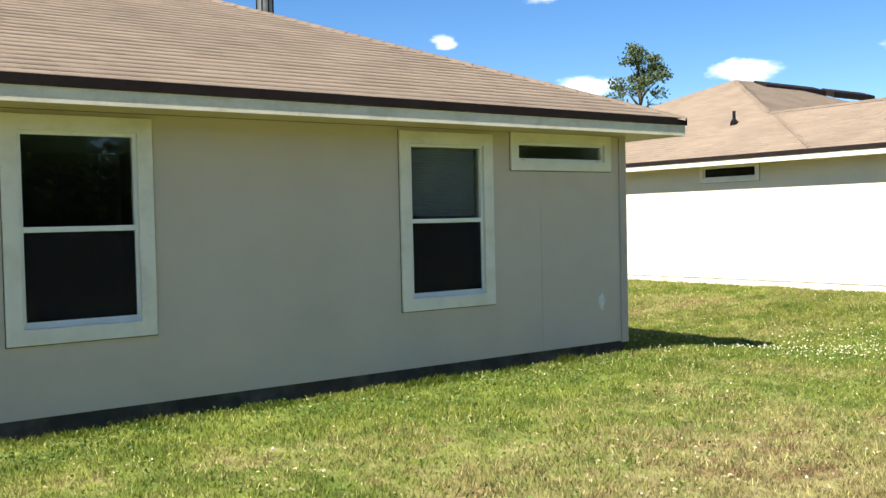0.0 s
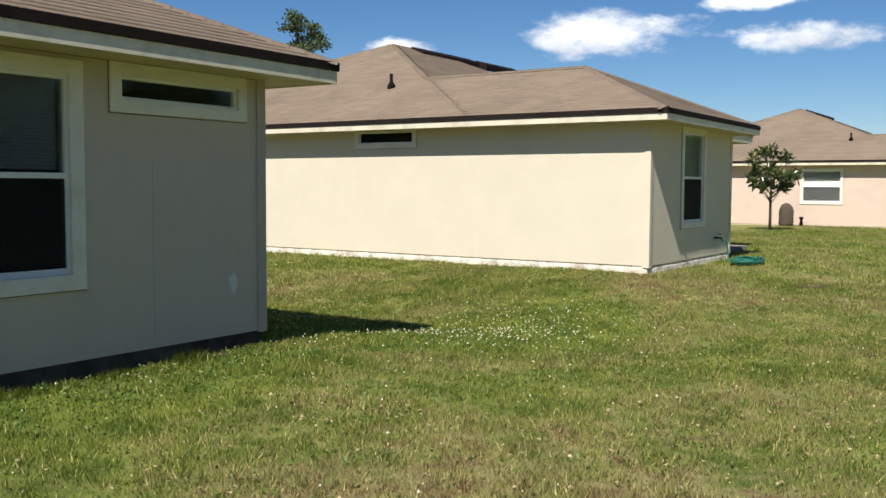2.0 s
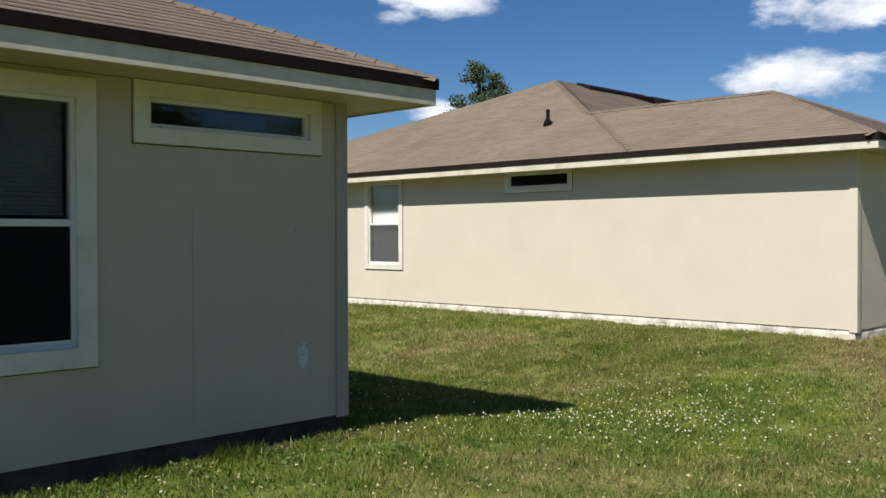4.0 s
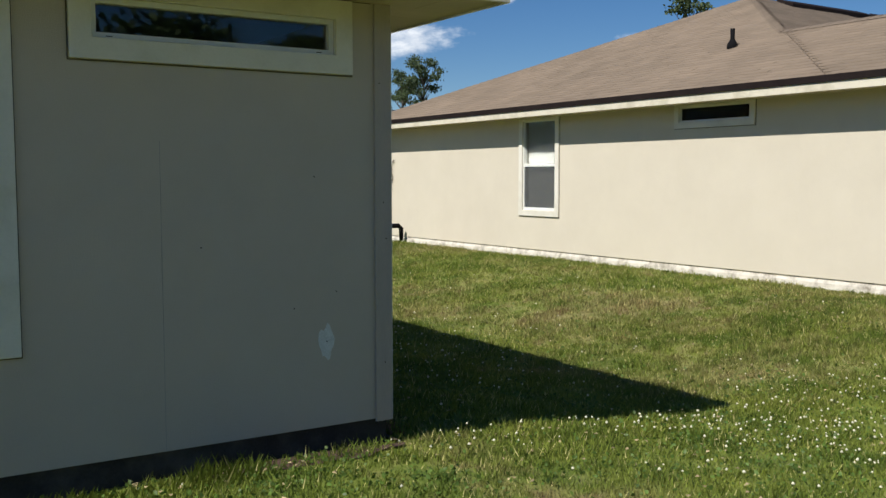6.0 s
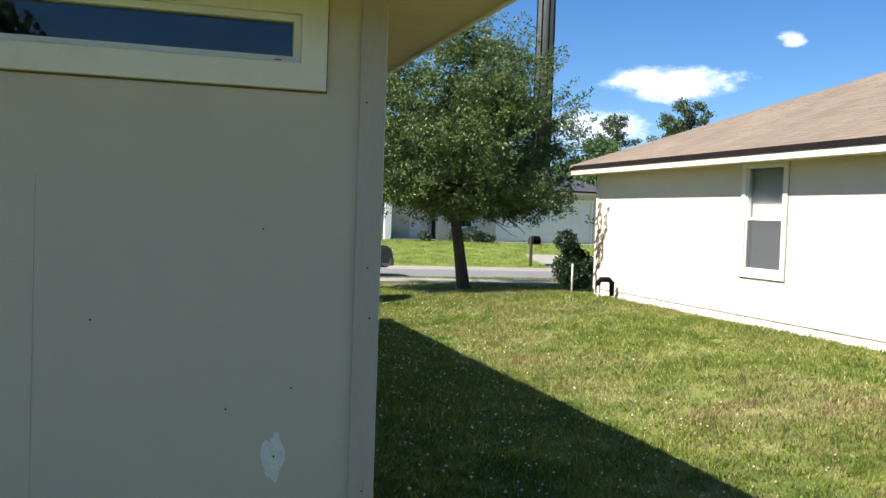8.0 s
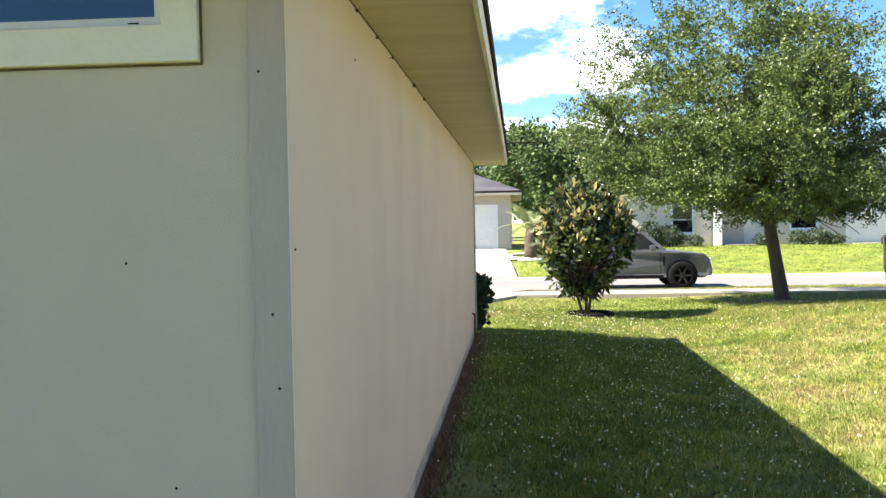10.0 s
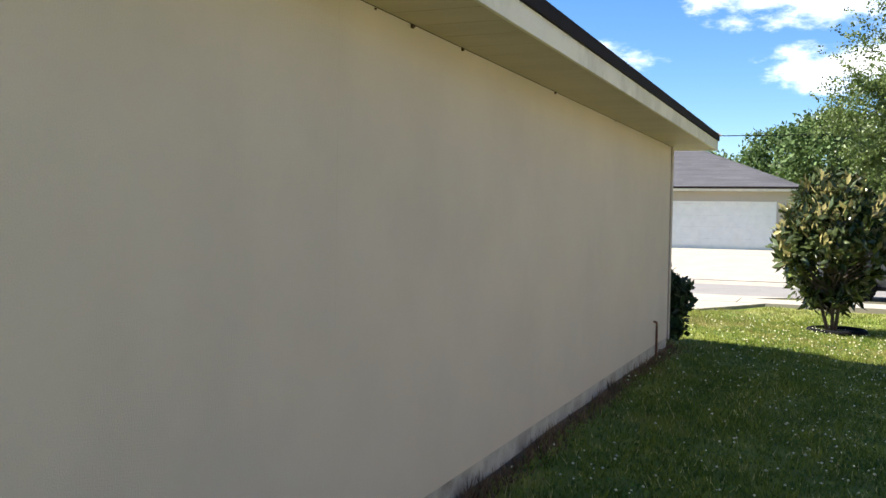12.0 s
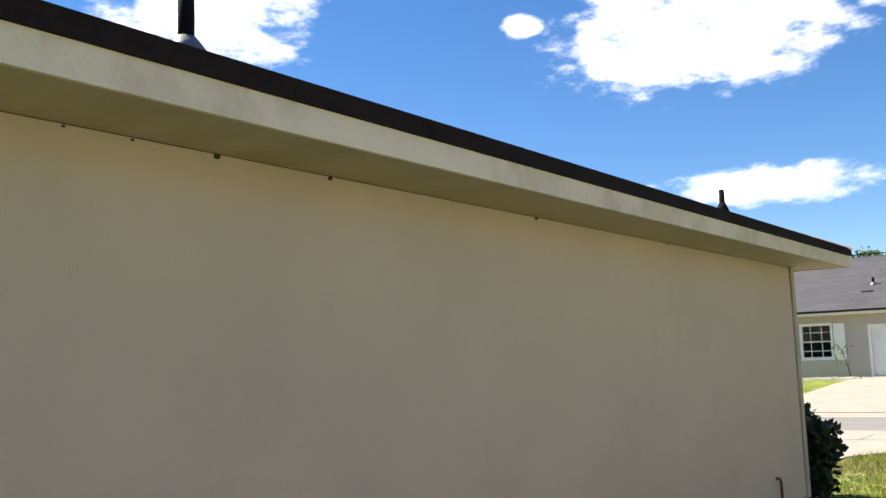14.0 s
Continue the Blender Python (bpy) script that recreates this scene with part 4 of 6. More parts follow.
def oak(x, y, z):
    tree = empty("tree", x, y, z, "broad oak tree with small grey-green leaves on the front lawn", "tree")
    rng = np.random.default_rng(5)
    bm = bmesh.new()
    lean = Vector((-.35, 0, 2.2))
    base = Vector((x, y, z - .1))
    pts = [base, base + Vector((-.03, 0, .15)), base + lean * .45, base + lean * .8, base + lean]
    tube(bm, pts, [.24, .165, .135, .125, .12], 10)
    tips = []
    top = base + lean
    for k in range(9):
        a = k * 2.4 + rng.uniform(-.3, .3)
        h = top - Vector((0, 0, rng.uniform(0, .5)))
        limbs(bm, h, (math.cos(a), math.sin(a), rng.uniform(.25, .8)), rng.uniform(1.5, 2.1), .065, 2, rng, tips, .55)
    for k in range(4):
        limbs(bm, top, (rng.uniform(-.35, .35), rng.uniform(-.35, .35), 1), rng.uniform(1.7, 2.3), .085, 2, rng, tips, .5)
    part("trunk", bm, BARK, tree, "slim leaning grey-brown trunk")
    t = np.array([tuple(p) for p in tips])
    # flattened boughs fill an uneven dome, with gaps between them
    c = np.array([x - .85, y, z + 3.4])
    size3 = np.array([3.4, 3.1, 3.0])
    floor_at = lambda px: z + 1.9 + .2 * max(0, x - px - .5)
    boughs = []
    for p in t[rng.permutation(len(t))]:
        if np.linalg.norm((p - c) / size3) < 1.0 and p[2] > floor_at(p[0]) and all(np.linalg.norm((p - q) * (1, 1, 1.6)) > .50 for q in boughs):
            boughs.append(p)
    tries = 0
    while tries < 2600 and len(boughs) < 250:
        tries += 1
        v = rng.normal(0, 1, 3)
        p = c + v / np.linalg.norm(v) * size3 * rng.uniform(.55, 1.0)
        p[2] = max(p[2], floor_at(p[0]) + .5 * rng.random())
        if all(np.linalg.norm((p - q) * (1, 1, 1.6)) > .55 for q in boughs):
            boughs.append(p)
    cl = []
    for p in boughs:
        w = rng.uniform(.75, 1.3)
        k = int(54 * w * w)
        off = rng.normal(0, 1, (k, 3)) * np.array([.24, .24, .115]) * w
        off[:, 2] -= .5 * (off[:, 0] ** 2 + off[:, 1] ** 2)
        cl.append(p + off)
    # wispy shoots round the outline
    for _ in range(260):
        v = rng.normal(0, 1, 3)
        v[2] = abs(v[2]) * .9 - .1
        v /= np.linalg.norm(v)
        st = c + v * size3 * .97
        cl.append(st + np.linspace(0, 1, 5)[:, None] * (v + (0, 0, .25)) * rng.uniform(.25, .75))
    cl = np.concatenate(cl)
    ob = leaves("crown", np.repeat(cl, 14, axis=0), (.05, .05, .035), .060, OAK, tree, 7, .1, label="airy crown of small leaves with gaps")
    ob["kind"] = "stuff"
    return tree


oak(6.2, 17.8, float(ground_z(6.2, 17.8)))


def magnolia(x, y, z, height, width, label, n_clusters, seed, leaf=.17, multi=True, tip_share=.35, low=.17):
    tree = empty("magnolia_tree", x, y, z, label, "tree")
    rng = np.random.default_rng(seed)
    bm = bmesh.new()
    stems = ((-.45, .05, 1), (0, 0, 1.0), (.25, -.1, 1)) if multi else ((0, 0, 1),)
    for dx, dy, dz in stems:
        p = Vector((x + dx * .1, y + dy * .1, z - .05))
        e = p + Vector((dx * height * .35, dy * height * .35, height * (.55 if multi else .8)))
        tube(bm, [p, p.lerp(e, .3) + Vector((0, 0, .03)), p.lerp(e, .65), e], [.032, .027, .021, .012] if multi else [.055, .045, .035, .016], 7)
    cs = []
    for _ in range(n_clusters):
        v = rng.normal(0, 1, 3)
        v /= np.linalg.norm(v)
        r = rng.uniform(.55, 1) ** .6
        h = .5 + .5 * v[2]
        prof = math.sin(math.pi * min(1, .18 + .64 * h)) ** .6
        cs.append((x + v[0] * width / 2 * r * prof / max(.35, math.hypot(v[0], v[1])) * math.hypot(v[0], v[1]), y + v[1] * width / 2 * r * prof, z + height * (low + (.97 - low) * (.5 + .5 * v[2] * r))))
    cs = np.array(cs)
    cs = cs[np.array([noise.noise(Vector(c) * 1.9 + Vector((seed, 0, 0))) > -.10 for c in cs])]
    for c in cs[::3]:
        p = Vector((x, y, z + max(.15, (c[2] - z) * .6)))
        tube(bm, [p, p.lerp(Vector(c), .6) + Vector((0, 0, -.04)), Vector(c)], [.013, .009, .005], 4, cap=False)
    part("trunk", bm, BARK, tree, "thin grey stems")
    leaves("crown", np.repeat(cs, 15, axis=0), (.055, .055, .045), leaf, MAGNOLIA, tree, seed + 1, .25, 2.7, "dark glossy leaves in whorls")["kind"] = "stuff"
    # pale upper leaves: young growth, and painted glints of the glossy crown
    topc = cs[(cs[:, 2] > z + height * .42)]
    topc = topc[rng.random(len(topc)) < tip_share]
    leaves("new_growth", np.repeat(topc + np.array([0, 0, .05]), 7, axis=0), (.05, .05, .04), leaf * .85, MAG_TIP, tree, seed + 2, 1.5, 2.4, "yellowish young leaves, pale to stand for leaf glints too")["kind"] = "stuff"
    return tree


mg = float(ground_z(2.0, 15.75))
magnolia(1.93, 15.75, mg, 2.7, 1.75, "young magnolia with glossy dark leaves and yellow new growth", 560, 11, .2, tip_share=.55, low=.12)
bm = bmesh.new()
ringpts = [(2.0 + .42 * math.cos(a), 15.75 + .42 * math.sin(a), mg + .035) for a in [k * math.tau / 24 for k in range(25)]]
tube(bm, ringpts, [.05] * 25, 8)
tagged(part("mulch_ring", bm, BLACK), "dark rubber edging ring round the young magnolia", "edging")
bm = bmesh.new()
bmesh.ops.create_circle(bm, cap_ends=True, radius=.40, segments=24, matrix=Matrix.Translation((2.0, 15.75, mg + .03)))
tagged(part("mulch_bed", bm, MULCH), "dark mulch inside the edging ring", "mulch", kind="stuff")
cg = float(ground_z(26.3, 2.0))
magnolia(26.3, 2.0, cg, 2.95, 1.9, "small magnolia tree with a bare pale trunk", 90, 21, .24, multi=False, tip_share=.1, low=.40)


def shrub(name, x, y, z, blobs, n, size, mat, label, seed, category="shrub"):
    """A bush of leaf clumps; blobs: (dx, dy, dz, rx, ry, rz)."""
    bush = empty(name, x, y, z, label, category)
    rng = np.random.default_rng(seed)
    bm = bmesh.new()
    cs = []
    for dx, dy, dz, rx, ry, rz in blobs:
        tube(bm, [(x, y, z - .05), (x + dx * .5, y + dy * .5, z + dz * .5), (x + dx, y + dy, z + dz)], [.025, .018, .01], 6)
        for _ in range(7):
            v = rng.normal(0, 1, 3)
            v /= np.linalg.norm(v)
            tube(bm, [(x + dx, y + dy, z + dz * .8), (x + dx + v[0] * rx * .8, y + dy + v[1] * ry * .8, z + dz + v[2] * rz * .8)], [.008, .003], 4)
        m = int(n * rx * rz)
        v = rng.normal(0, 1, (m, 3))
        v /= np.linalg.norm(v, axis=1, keepdims=True)
        r = rng.uniform(.72, 1.04, (m, 1))
        pts = np.array([x + dx, y + dy, z + dz]) + v * r * np.array([rx, ry, rz])
        keep = np.array([noise.noise(Vector(p) * 5.5 / max(.4, rx * 2)) > -.30 for p in pts])
        cs.append(pts[keep])
    part("stems", bm, BARK, bush)
    leaves("foliage", np.concatenate(cs), (.02, .02, .02), size, mat, bush, seed, .35, 1.8)
    return bush


def gz(x, y):
    return float(ground_z(x, y))


shrub("shrub", -.12, 11.78, gz(-.12, 11.78), [(0, 0, .38, .27, .3, .36), (.1, .05, .62, .22, .25, .25), (0, 0, .85, .1, .1, .2), (-.3, .3, .5, .3, .3, .4)], 9500, .11, HEDGE, "dark leafy shrub at the foot of the house corner", 31)
shrub("round_bush", 7.62, 14.75, gz(7.62, 14.75), [(.10, 0, .42, .40, .38, .36), (-.12, 0, .50, .30, .32, .34), (.22, .05, .62, .28, .3, .26), (-.16, 0, 1.08, .24, .24, .24), (-.02, 0, .88, .17, .2, .2)], 24000, .06, HEDGE, "dark clipped two-tiered bush beside the wall corner", 32)
for k, (sx, w, hh) in enumerate(((6.1, .85, 1.0), (6.9, .85, .8), (7.9, .5, .45), (10.6, .45, .4), (12.1, .6, .5), (12.9, .7, .62), (13.6, .5, .4))):
    tagged(shrub("shrub", sx, 37.3, gz(sx, 37.3), [(0, 0, hh * .55, w * .6, .5, hh * .55), (w * .4, .05, hh * .4, w * .4, .4, hh * .4)], 3500, .11, HEDGE, "rounded green foundation shrub in front of the house", 40 + k), group="foundation shrubs")



def palm(x, y, z):
    p = empty("palm_tree", x, y, z, "short stout palm with arching grey-green fronds", "palm")
    bm = bmesh.new()
    tube(bm, [(x, y, z - .1), (x, y, z + .3), (x, y, z + .8), (x, y, z + 1.15)], [.3, .26, .25, .2], 12)
    for v in bm.verts:
        v.co += Vector((noise.noise(v.co * 6), noise.noise(v.co * 7), 0)) * .05
    part("trunk", bm, BARK, p, "thick brown trunk with old frond stubs")
    rng = np.random.default_rng(3)
    for k in range(22):
        a, e = k * 2.4, rng.uniform(.25, 1.25)
        L = rng.uniform(1.1, 1.5)
        pts = []
        q = Vector((x, y, z + 1.15))
        d = Vector((math.cos(a) * math.cos(e), math.sin(a) * math.cos(e), math.sin(e)))
        for i in range(7):
            pts.append(q.copy())
            q = q + d * L / 6
            d = (d + Vector((0, 0, -.17))).normalized()
        bm = bmesh.new()
        tube(bm, pts, [.018 - .002 * i for i in range(7)], 4)
        for i in range(1, 7):
            dd = (pts[i] - pts[i - 1]).normalized()
            s = dd.cross(Vector((0, 0, 1))).normalized()
            for j in range(3):
                o = pts[i - 1].lerp(pts[i], j / 3)
                for sg in (-1, 1):
                    tip = o + s * sg * .33 * (1 - abs(i - 3.2) / 6) + dd * .22 + Vector((0, 0, -.05))
                    bm.faces.new((bm.verts.new(o), bm.verts.new(o + dd * .06), bm.verts.new(tip)))
        part("frond", bm, PALM, p)
    return p


palm(1.15, 34.6, gz(1.15, 34.6))
bm = bmesh.new()
tube(bm, [(1.15 + .8 * math.cos(a), 34.6 + .8 * math.sin(a), gz(1.15 + .8 * math.cos(a), 34.6 + .8 * math.sin(a)) + .04) for a in [k * math.tau / 28 for k in range(29)]], [.09 + .015 * math.sin(k * 2.3) for k in range(29)], 8)
tagged(part("edging_ring", bm, SLAB_W), "pale stone edging ring round the palm", "edging")
bm = bmesh.new()
bmesh.ops.create_icosphere(bm, subdivisions=2, radius=.3, matrix=Matrix.Translation((.55, 34.2, gz(.55, 34.2) + .02)) @ Matrix.Diagonal((1.3, 1, .3, 1)))
for v in bm.verts:
    v.co += Vector((noise.noise(v.co * 3), noise.noise(v.co * 4), noise.noise(v.co * 5))) * .06
tagged(part("boulder", bm, CONCRETE), "pale rounded garden stone beside the palm", "stone")


def far_tree(kind, seed, height, width):
    """A distant tree at the origin: trunk, a few limbs and a lumpy crown."""
    tree = empty("forest_tree" if kind != "pine" else "pine_tree", 0, 0, 0, "distant broadleaf tree with a lumpy green crown" if kind != "pine" else "tall distant pine with tufted dark crown", "tree")
    rng = np.random.default_rng(seed)
    bm = bmesh.new()
    base = .3 if kind != "pine" else .66
    tube(bm, [(0, 0, -.5), (.1, 0, height * .4), (0, .1, height * .9)], [.03 * height * .6, .02 * height * .6, .03], 8)
    cs = []
    for k in range(26 if kind != "pine" else 24):
        h = rng.uniform(base, 1.0)
        r = width / 2 * (math.sin(math.pi * min(1, (h - base) / (1 - base) * .82 + .16)) if kind != "pine" else rng.uniform(.2, 1.0) * (1.1 - .6 * (h - base) / (1 - base)))
        a = rng.uniform(0, math.tau)
        c = Vector((math.cos(a) * r * .8, math.sin(a) * r * .8, height * h * .95))
        tube(bm, [(0, 0, height * h * .8), c * .5 + Vector((0, 0, height * h * .42)), c], [.012 * height * .5, .05, .02], 5, cap=False)
        rr = width * (.17 if kind != "pine" else .085) * rng.uniform(.7, 1.25)
        m = 330 if kind != "pine" else 120
        v = rng.normal(0, 1, (m, 3))
        v /= np.linalg.norm(v, axis=1, keepdims=True)
        cs.append(np.array(c) + v * rr * rng.uniform(.4, 1.1, (m, 1)) * np.array([1.15, 1.15, .8 if kind != "pine" else .6]))
    part("trunk", bm, BARK, tree)
    leaves("crown", np.concatenate(cs), (.1, .1, .1), .036 * width if kind != "pine" else .03 * width, FOREST if kind != "pine" else PINE, tree, seed, .3, 1.3)
    return tree


kinds = [far_tree("oak", 61, 8.5, 8.0), far_tree("oak", 62, 7.2, 8.5), far_tree("oak", 63, 9.0, 7.0)]
for k, o in enumerate(kinds):
    o.location = (-34 + 9 * k, 68, .4)
    tagged(o, group="treeline behind the houses")
rngt = np.random.default_rng(9)
spots = [(-48 + i * 4.6 + rngt.uniform(-1, 1), rngt.uniform(58, 74)) for i in range(21)]
spots += [(2.2, 52), (4.6, 55), (-1.5, 60), (7.8, 58), (11, 54), (16, 60)]
spots_back = [(-46 + i * 2.9 + rngt.uniform(-1, 1), -26 + rngt.uniform(-3, 3)) for i in range(28)] + [(38 + i * 6.5, -27 + rngt.uniform(-2, 2)) for i in range(12)]
for i, (tx, ty) in enumerate(spots + spots_back):
    s = rngt.uniform(.72, 1.0) if ty > 0 else rngt.uniform(.72, .95)
    o = kinds[i % 3]
    c = copy_thing(o, pose(tx, ty, .4 if ty > 0 else -1.2, 0, 0, float(rngt.uniform(0, 360))))
    c.scale = (s, s, s)
pine = far_tree("pine", 71, 22.5, 11.5)
pine.location = (78, 70, 0)
for px, py, s in ((43.6, 70, .58), (36.5, 70, .5), (92, 66, .62), (98, 64, .6), (52, 88, .62)):
    c = copy_thing(pine, pose(px, py, 0, 0, 0, px * 7))
    c.scale = (s, s, s)


# ---- houses across the street ----
def front_house(x0, x1, y, z, wallmat, roofmat, label, garage, windows, pitch, depth=11, recess=None):
    hs = empty("house", (x0 + x1) / 2, y, z, label, "house")
    top = z + 2.35
    holes = [(g[0], g[1], z - .02, z + g[2]) for g in garage] + [(w[0] + .07, w[1] - .07, w[2] + .07, w[3] - .07) for w in windows]
    if recess:
        holes.append((recess[0], recess[1], z - .02, top - .3))
    part("wall", wall_y(x0, x1, z - .02, top, y, y + .15, holes), wallmat, hs)
    part("wall", wall_x(y + .15, y + depth, z - .02, top, x0, x0 + .15), wallmat, hs)
    part("wall", wall_x(y + .15, y + depth, z - .02, top, x1 - .15, x1), wallmat, hs)
    part("wall", wall_y(x0, x1, z - .02, top, y + depth, y + depth + .15), wallmat, hs)
    part("foundation", boxes((x0, x1, y + .02, y + depth, z - .9, z - .02)), SLAB, hs)
    part("room_wall", boxes((x0 + .15, x1 - .15, y + 2.2, y + 2.3, z, top)), INSIDE, hs)
    part("room_ceiling", boxes((x0 + .15, x1 - .15, y + .15, y + depth, top - .03, top)), INSIDE, hs)
    for g in garage:
        n = 4
        door = None
        for i in range(n):
            a, b = z + g[2] * i / n, z + g[2] * (i + 1) / n
            bm = boxes((g[0], g[1], y + .05, y + .09, a + .0015, b - .0015), bevel=.001)
            k = int((g[1] - g[0]) / .58)
            for j in range(k if len(garage[0]) > 3 else 0):
                u = g[0] + (g[1] - g[0]) * (j + .5) / k
                box(bm, u - .21, u + .21, y + .042, y + .052, a + .09, b - .09, .004)
            if door is None:
                door = part("garage_door", bm, WHITE, hs, "white panelled garage door, closed")
            else:
                part("panel", bm, WHITE, door)
        bm = pierced(g[0] - .1, g[1] + .1, z, z + g[2] + .1, [(g[0], g[1], z - 1, z + g[2])], lambda u, k, zz: (u, y - (.02 if k else 0), zz))
        part("door_casing", bm, WHITE, hs)
    for w in windows:
        win = window(hs, lambda u, d, zz: (u, y - d, zz), w[0], w[1], w[2], w[3], .07, blinds=w[4], casing=WHITE)
        if w[5]:
            bm = bmesh.new()
            for k in range(1, 3):
                u = w[0] + (w[1] - w[0]) * k / 3
                box(bm, u - .011, u + .011, y - .016, y - .008, w[2] + .08, w[3] - .08)
            for k in range(1, 4):
                zz = w[2] + (w[3] - w[2]) * k / 4
                box(bm, w[0] + .08, w[1] - .08, y - .0075, y - .002, zz - .011, zz + .011)
            part("muntins", bm, WHITE, win)
    o = .5
    a0, a1, b0, b1, zd = x0 - o, x1 + o, y - o, y + depth + o, top + .16
    eave_box(hs, a0, a1, b0, b1, top, zd, "wesn", o, grooves=False)
    h = (b1 - b0) / 2
    zr = zd + pitch * h
    ra, rb = (a0 + h, b0 + h, zr), (a1 - h, b0 + h, zr)
    if a1 - a0 < 2 * h:
        m = (a0 + a1) / 2
        h2 = (a1 - a0) / 2
        ra = (m, b0 + h2, zd + pitch * h2)
        rb = (m, b1 - h2, zd + pitch * h2)
        slope(hs, (a0, b0, zd), (a1, b0, zd), ra, ra, roofmat, .16, 1.2)
        slope(hs, (a1, b0, zd), (a1, b1, zd), ra, rb, roofmat, .16, 1.2)
        slope(hs, (a1, b1, zd), (a0, b1, zd), rb, rb, roofmat, .16, 1.2)
        slope(hs, (a0, b1, zd), (a0, b0, zd), rb, ra, roofmat, .16, 1.2)
    else:
        slope(hs, (a0, b0, zd), (a1, b0, zd), ra, rb, roofmat, .16, 1.2)
        slope(hs, (a1, b0, zd), (a1, b1, zd), rb, rb, roofmat, .16, 1.2)
        slope(hs, (a1, b1, zd), (a0, b1, zd), rb, ra, roofmat, .16, 1.2)
        slope(hs, (a0, b1, zd), (a0, b0, zd), ra, ra, roofmat, .16, 1.2)
    return hs


house_d = front_house(-14.5, .33, 38, .5, WALL_D, SHINGLE_G, "greige single-storey house with dark shingled roof and double garage",
                      [(-4.82, -.30, 1.85)], [(-7.35, -6.15, 1.2, 2.58, 0, True), (-8.6, -7.42, 1.2, 2.58, 0, True)], .40)
bm = boxes((-6.12, -5.72, 37.95, 37.99, 1.2, 2.55), bevel=.004)
part("shutter", bm, WHITE, house_d, "white window shutter")
vent_pipe(house_d, -5.0, 40.0, 2.5 + .5 + .40 * 2.5, .3, .05)
part("roof_vent", boxes((-5.3, -4.85, 39.2, 39.6, 3.55, 3.75), bevel=.02), BLACK, house_d)
house_e = front_house(5.1, 19.8, 38.2, .56, WALL_E, SHINGLE_G, "white single-storey house with porch and garage behind shrubs",
                      [(14.4, 19.2, 2.0, 1)], [(7.1, 8.1, 1.0, 2.3, 0, False), (12.0, 13.2, 1.1, 2.3, 0, False)], .40, recess=(9.3, 11.4))
part("porch_column", boxes((8.85, 9.15, 37.75, 38.05, .4, 2.6), bevel=.01), WHITE, house_e, "white porch column")
part("front_door", boxes((10.3, 11.2, 38.93, 38.98, .58, 2.5), bevel=.006), TRIM, house_e, "pale front door")
part("porch_wall", boxes((9.3, 11.4, 39.0, 39.05, .56, 2.88)), WALL_B, house_e, "beige porch wall")
part("porch_floor", boxes((9.3, 11.4, 37.6, 38.995, .3, .57)), CONCRETE, house_e)

# cell tower far behind
bm = bmesh.new()
tube(bm, [(31.0, 73.5, -.5), (31.0, 73.5, 25), (31.0, 73.5, 48)], [.85, .78, .7], 16)
tower = part("pole_tower", bm, METAL)
tagged(tower, "tall dark steel monopole tower rising behind the houses", "tower")
for k in range(8):
    a = k * math.tau / 8
    bm = bmesh.new()
    tube(bm, [(31 + .86 * math.cos(a), 73.5 + .86 * math.sin(a), 0), (31 + .72 * math.cos(a), 73.5 + .72 * math.sin(a), 47.5)], [.07, .07], 5)
    part("cable_run", bm, BLACK, tower)

bm = bmesh.new()
tube(bm, [(-60 + 10 * k, 46, 5.75 - .02 * (k % 5)) for k in range(14)], [.022] * 14, 5)
wire = part("overhead_wire", bm, BLACK)
tagged(wire, "thin black overhead wire along the street", "cable")
for xw in (-60, 70):
    bm = bmesh.new()
    tube(bm, [(xw, 46, -.3), (xw, 46, 7.5)], [.14, .1], 10)
    part("wire_pole", bm, BARK, wire, "wooden utility pole")


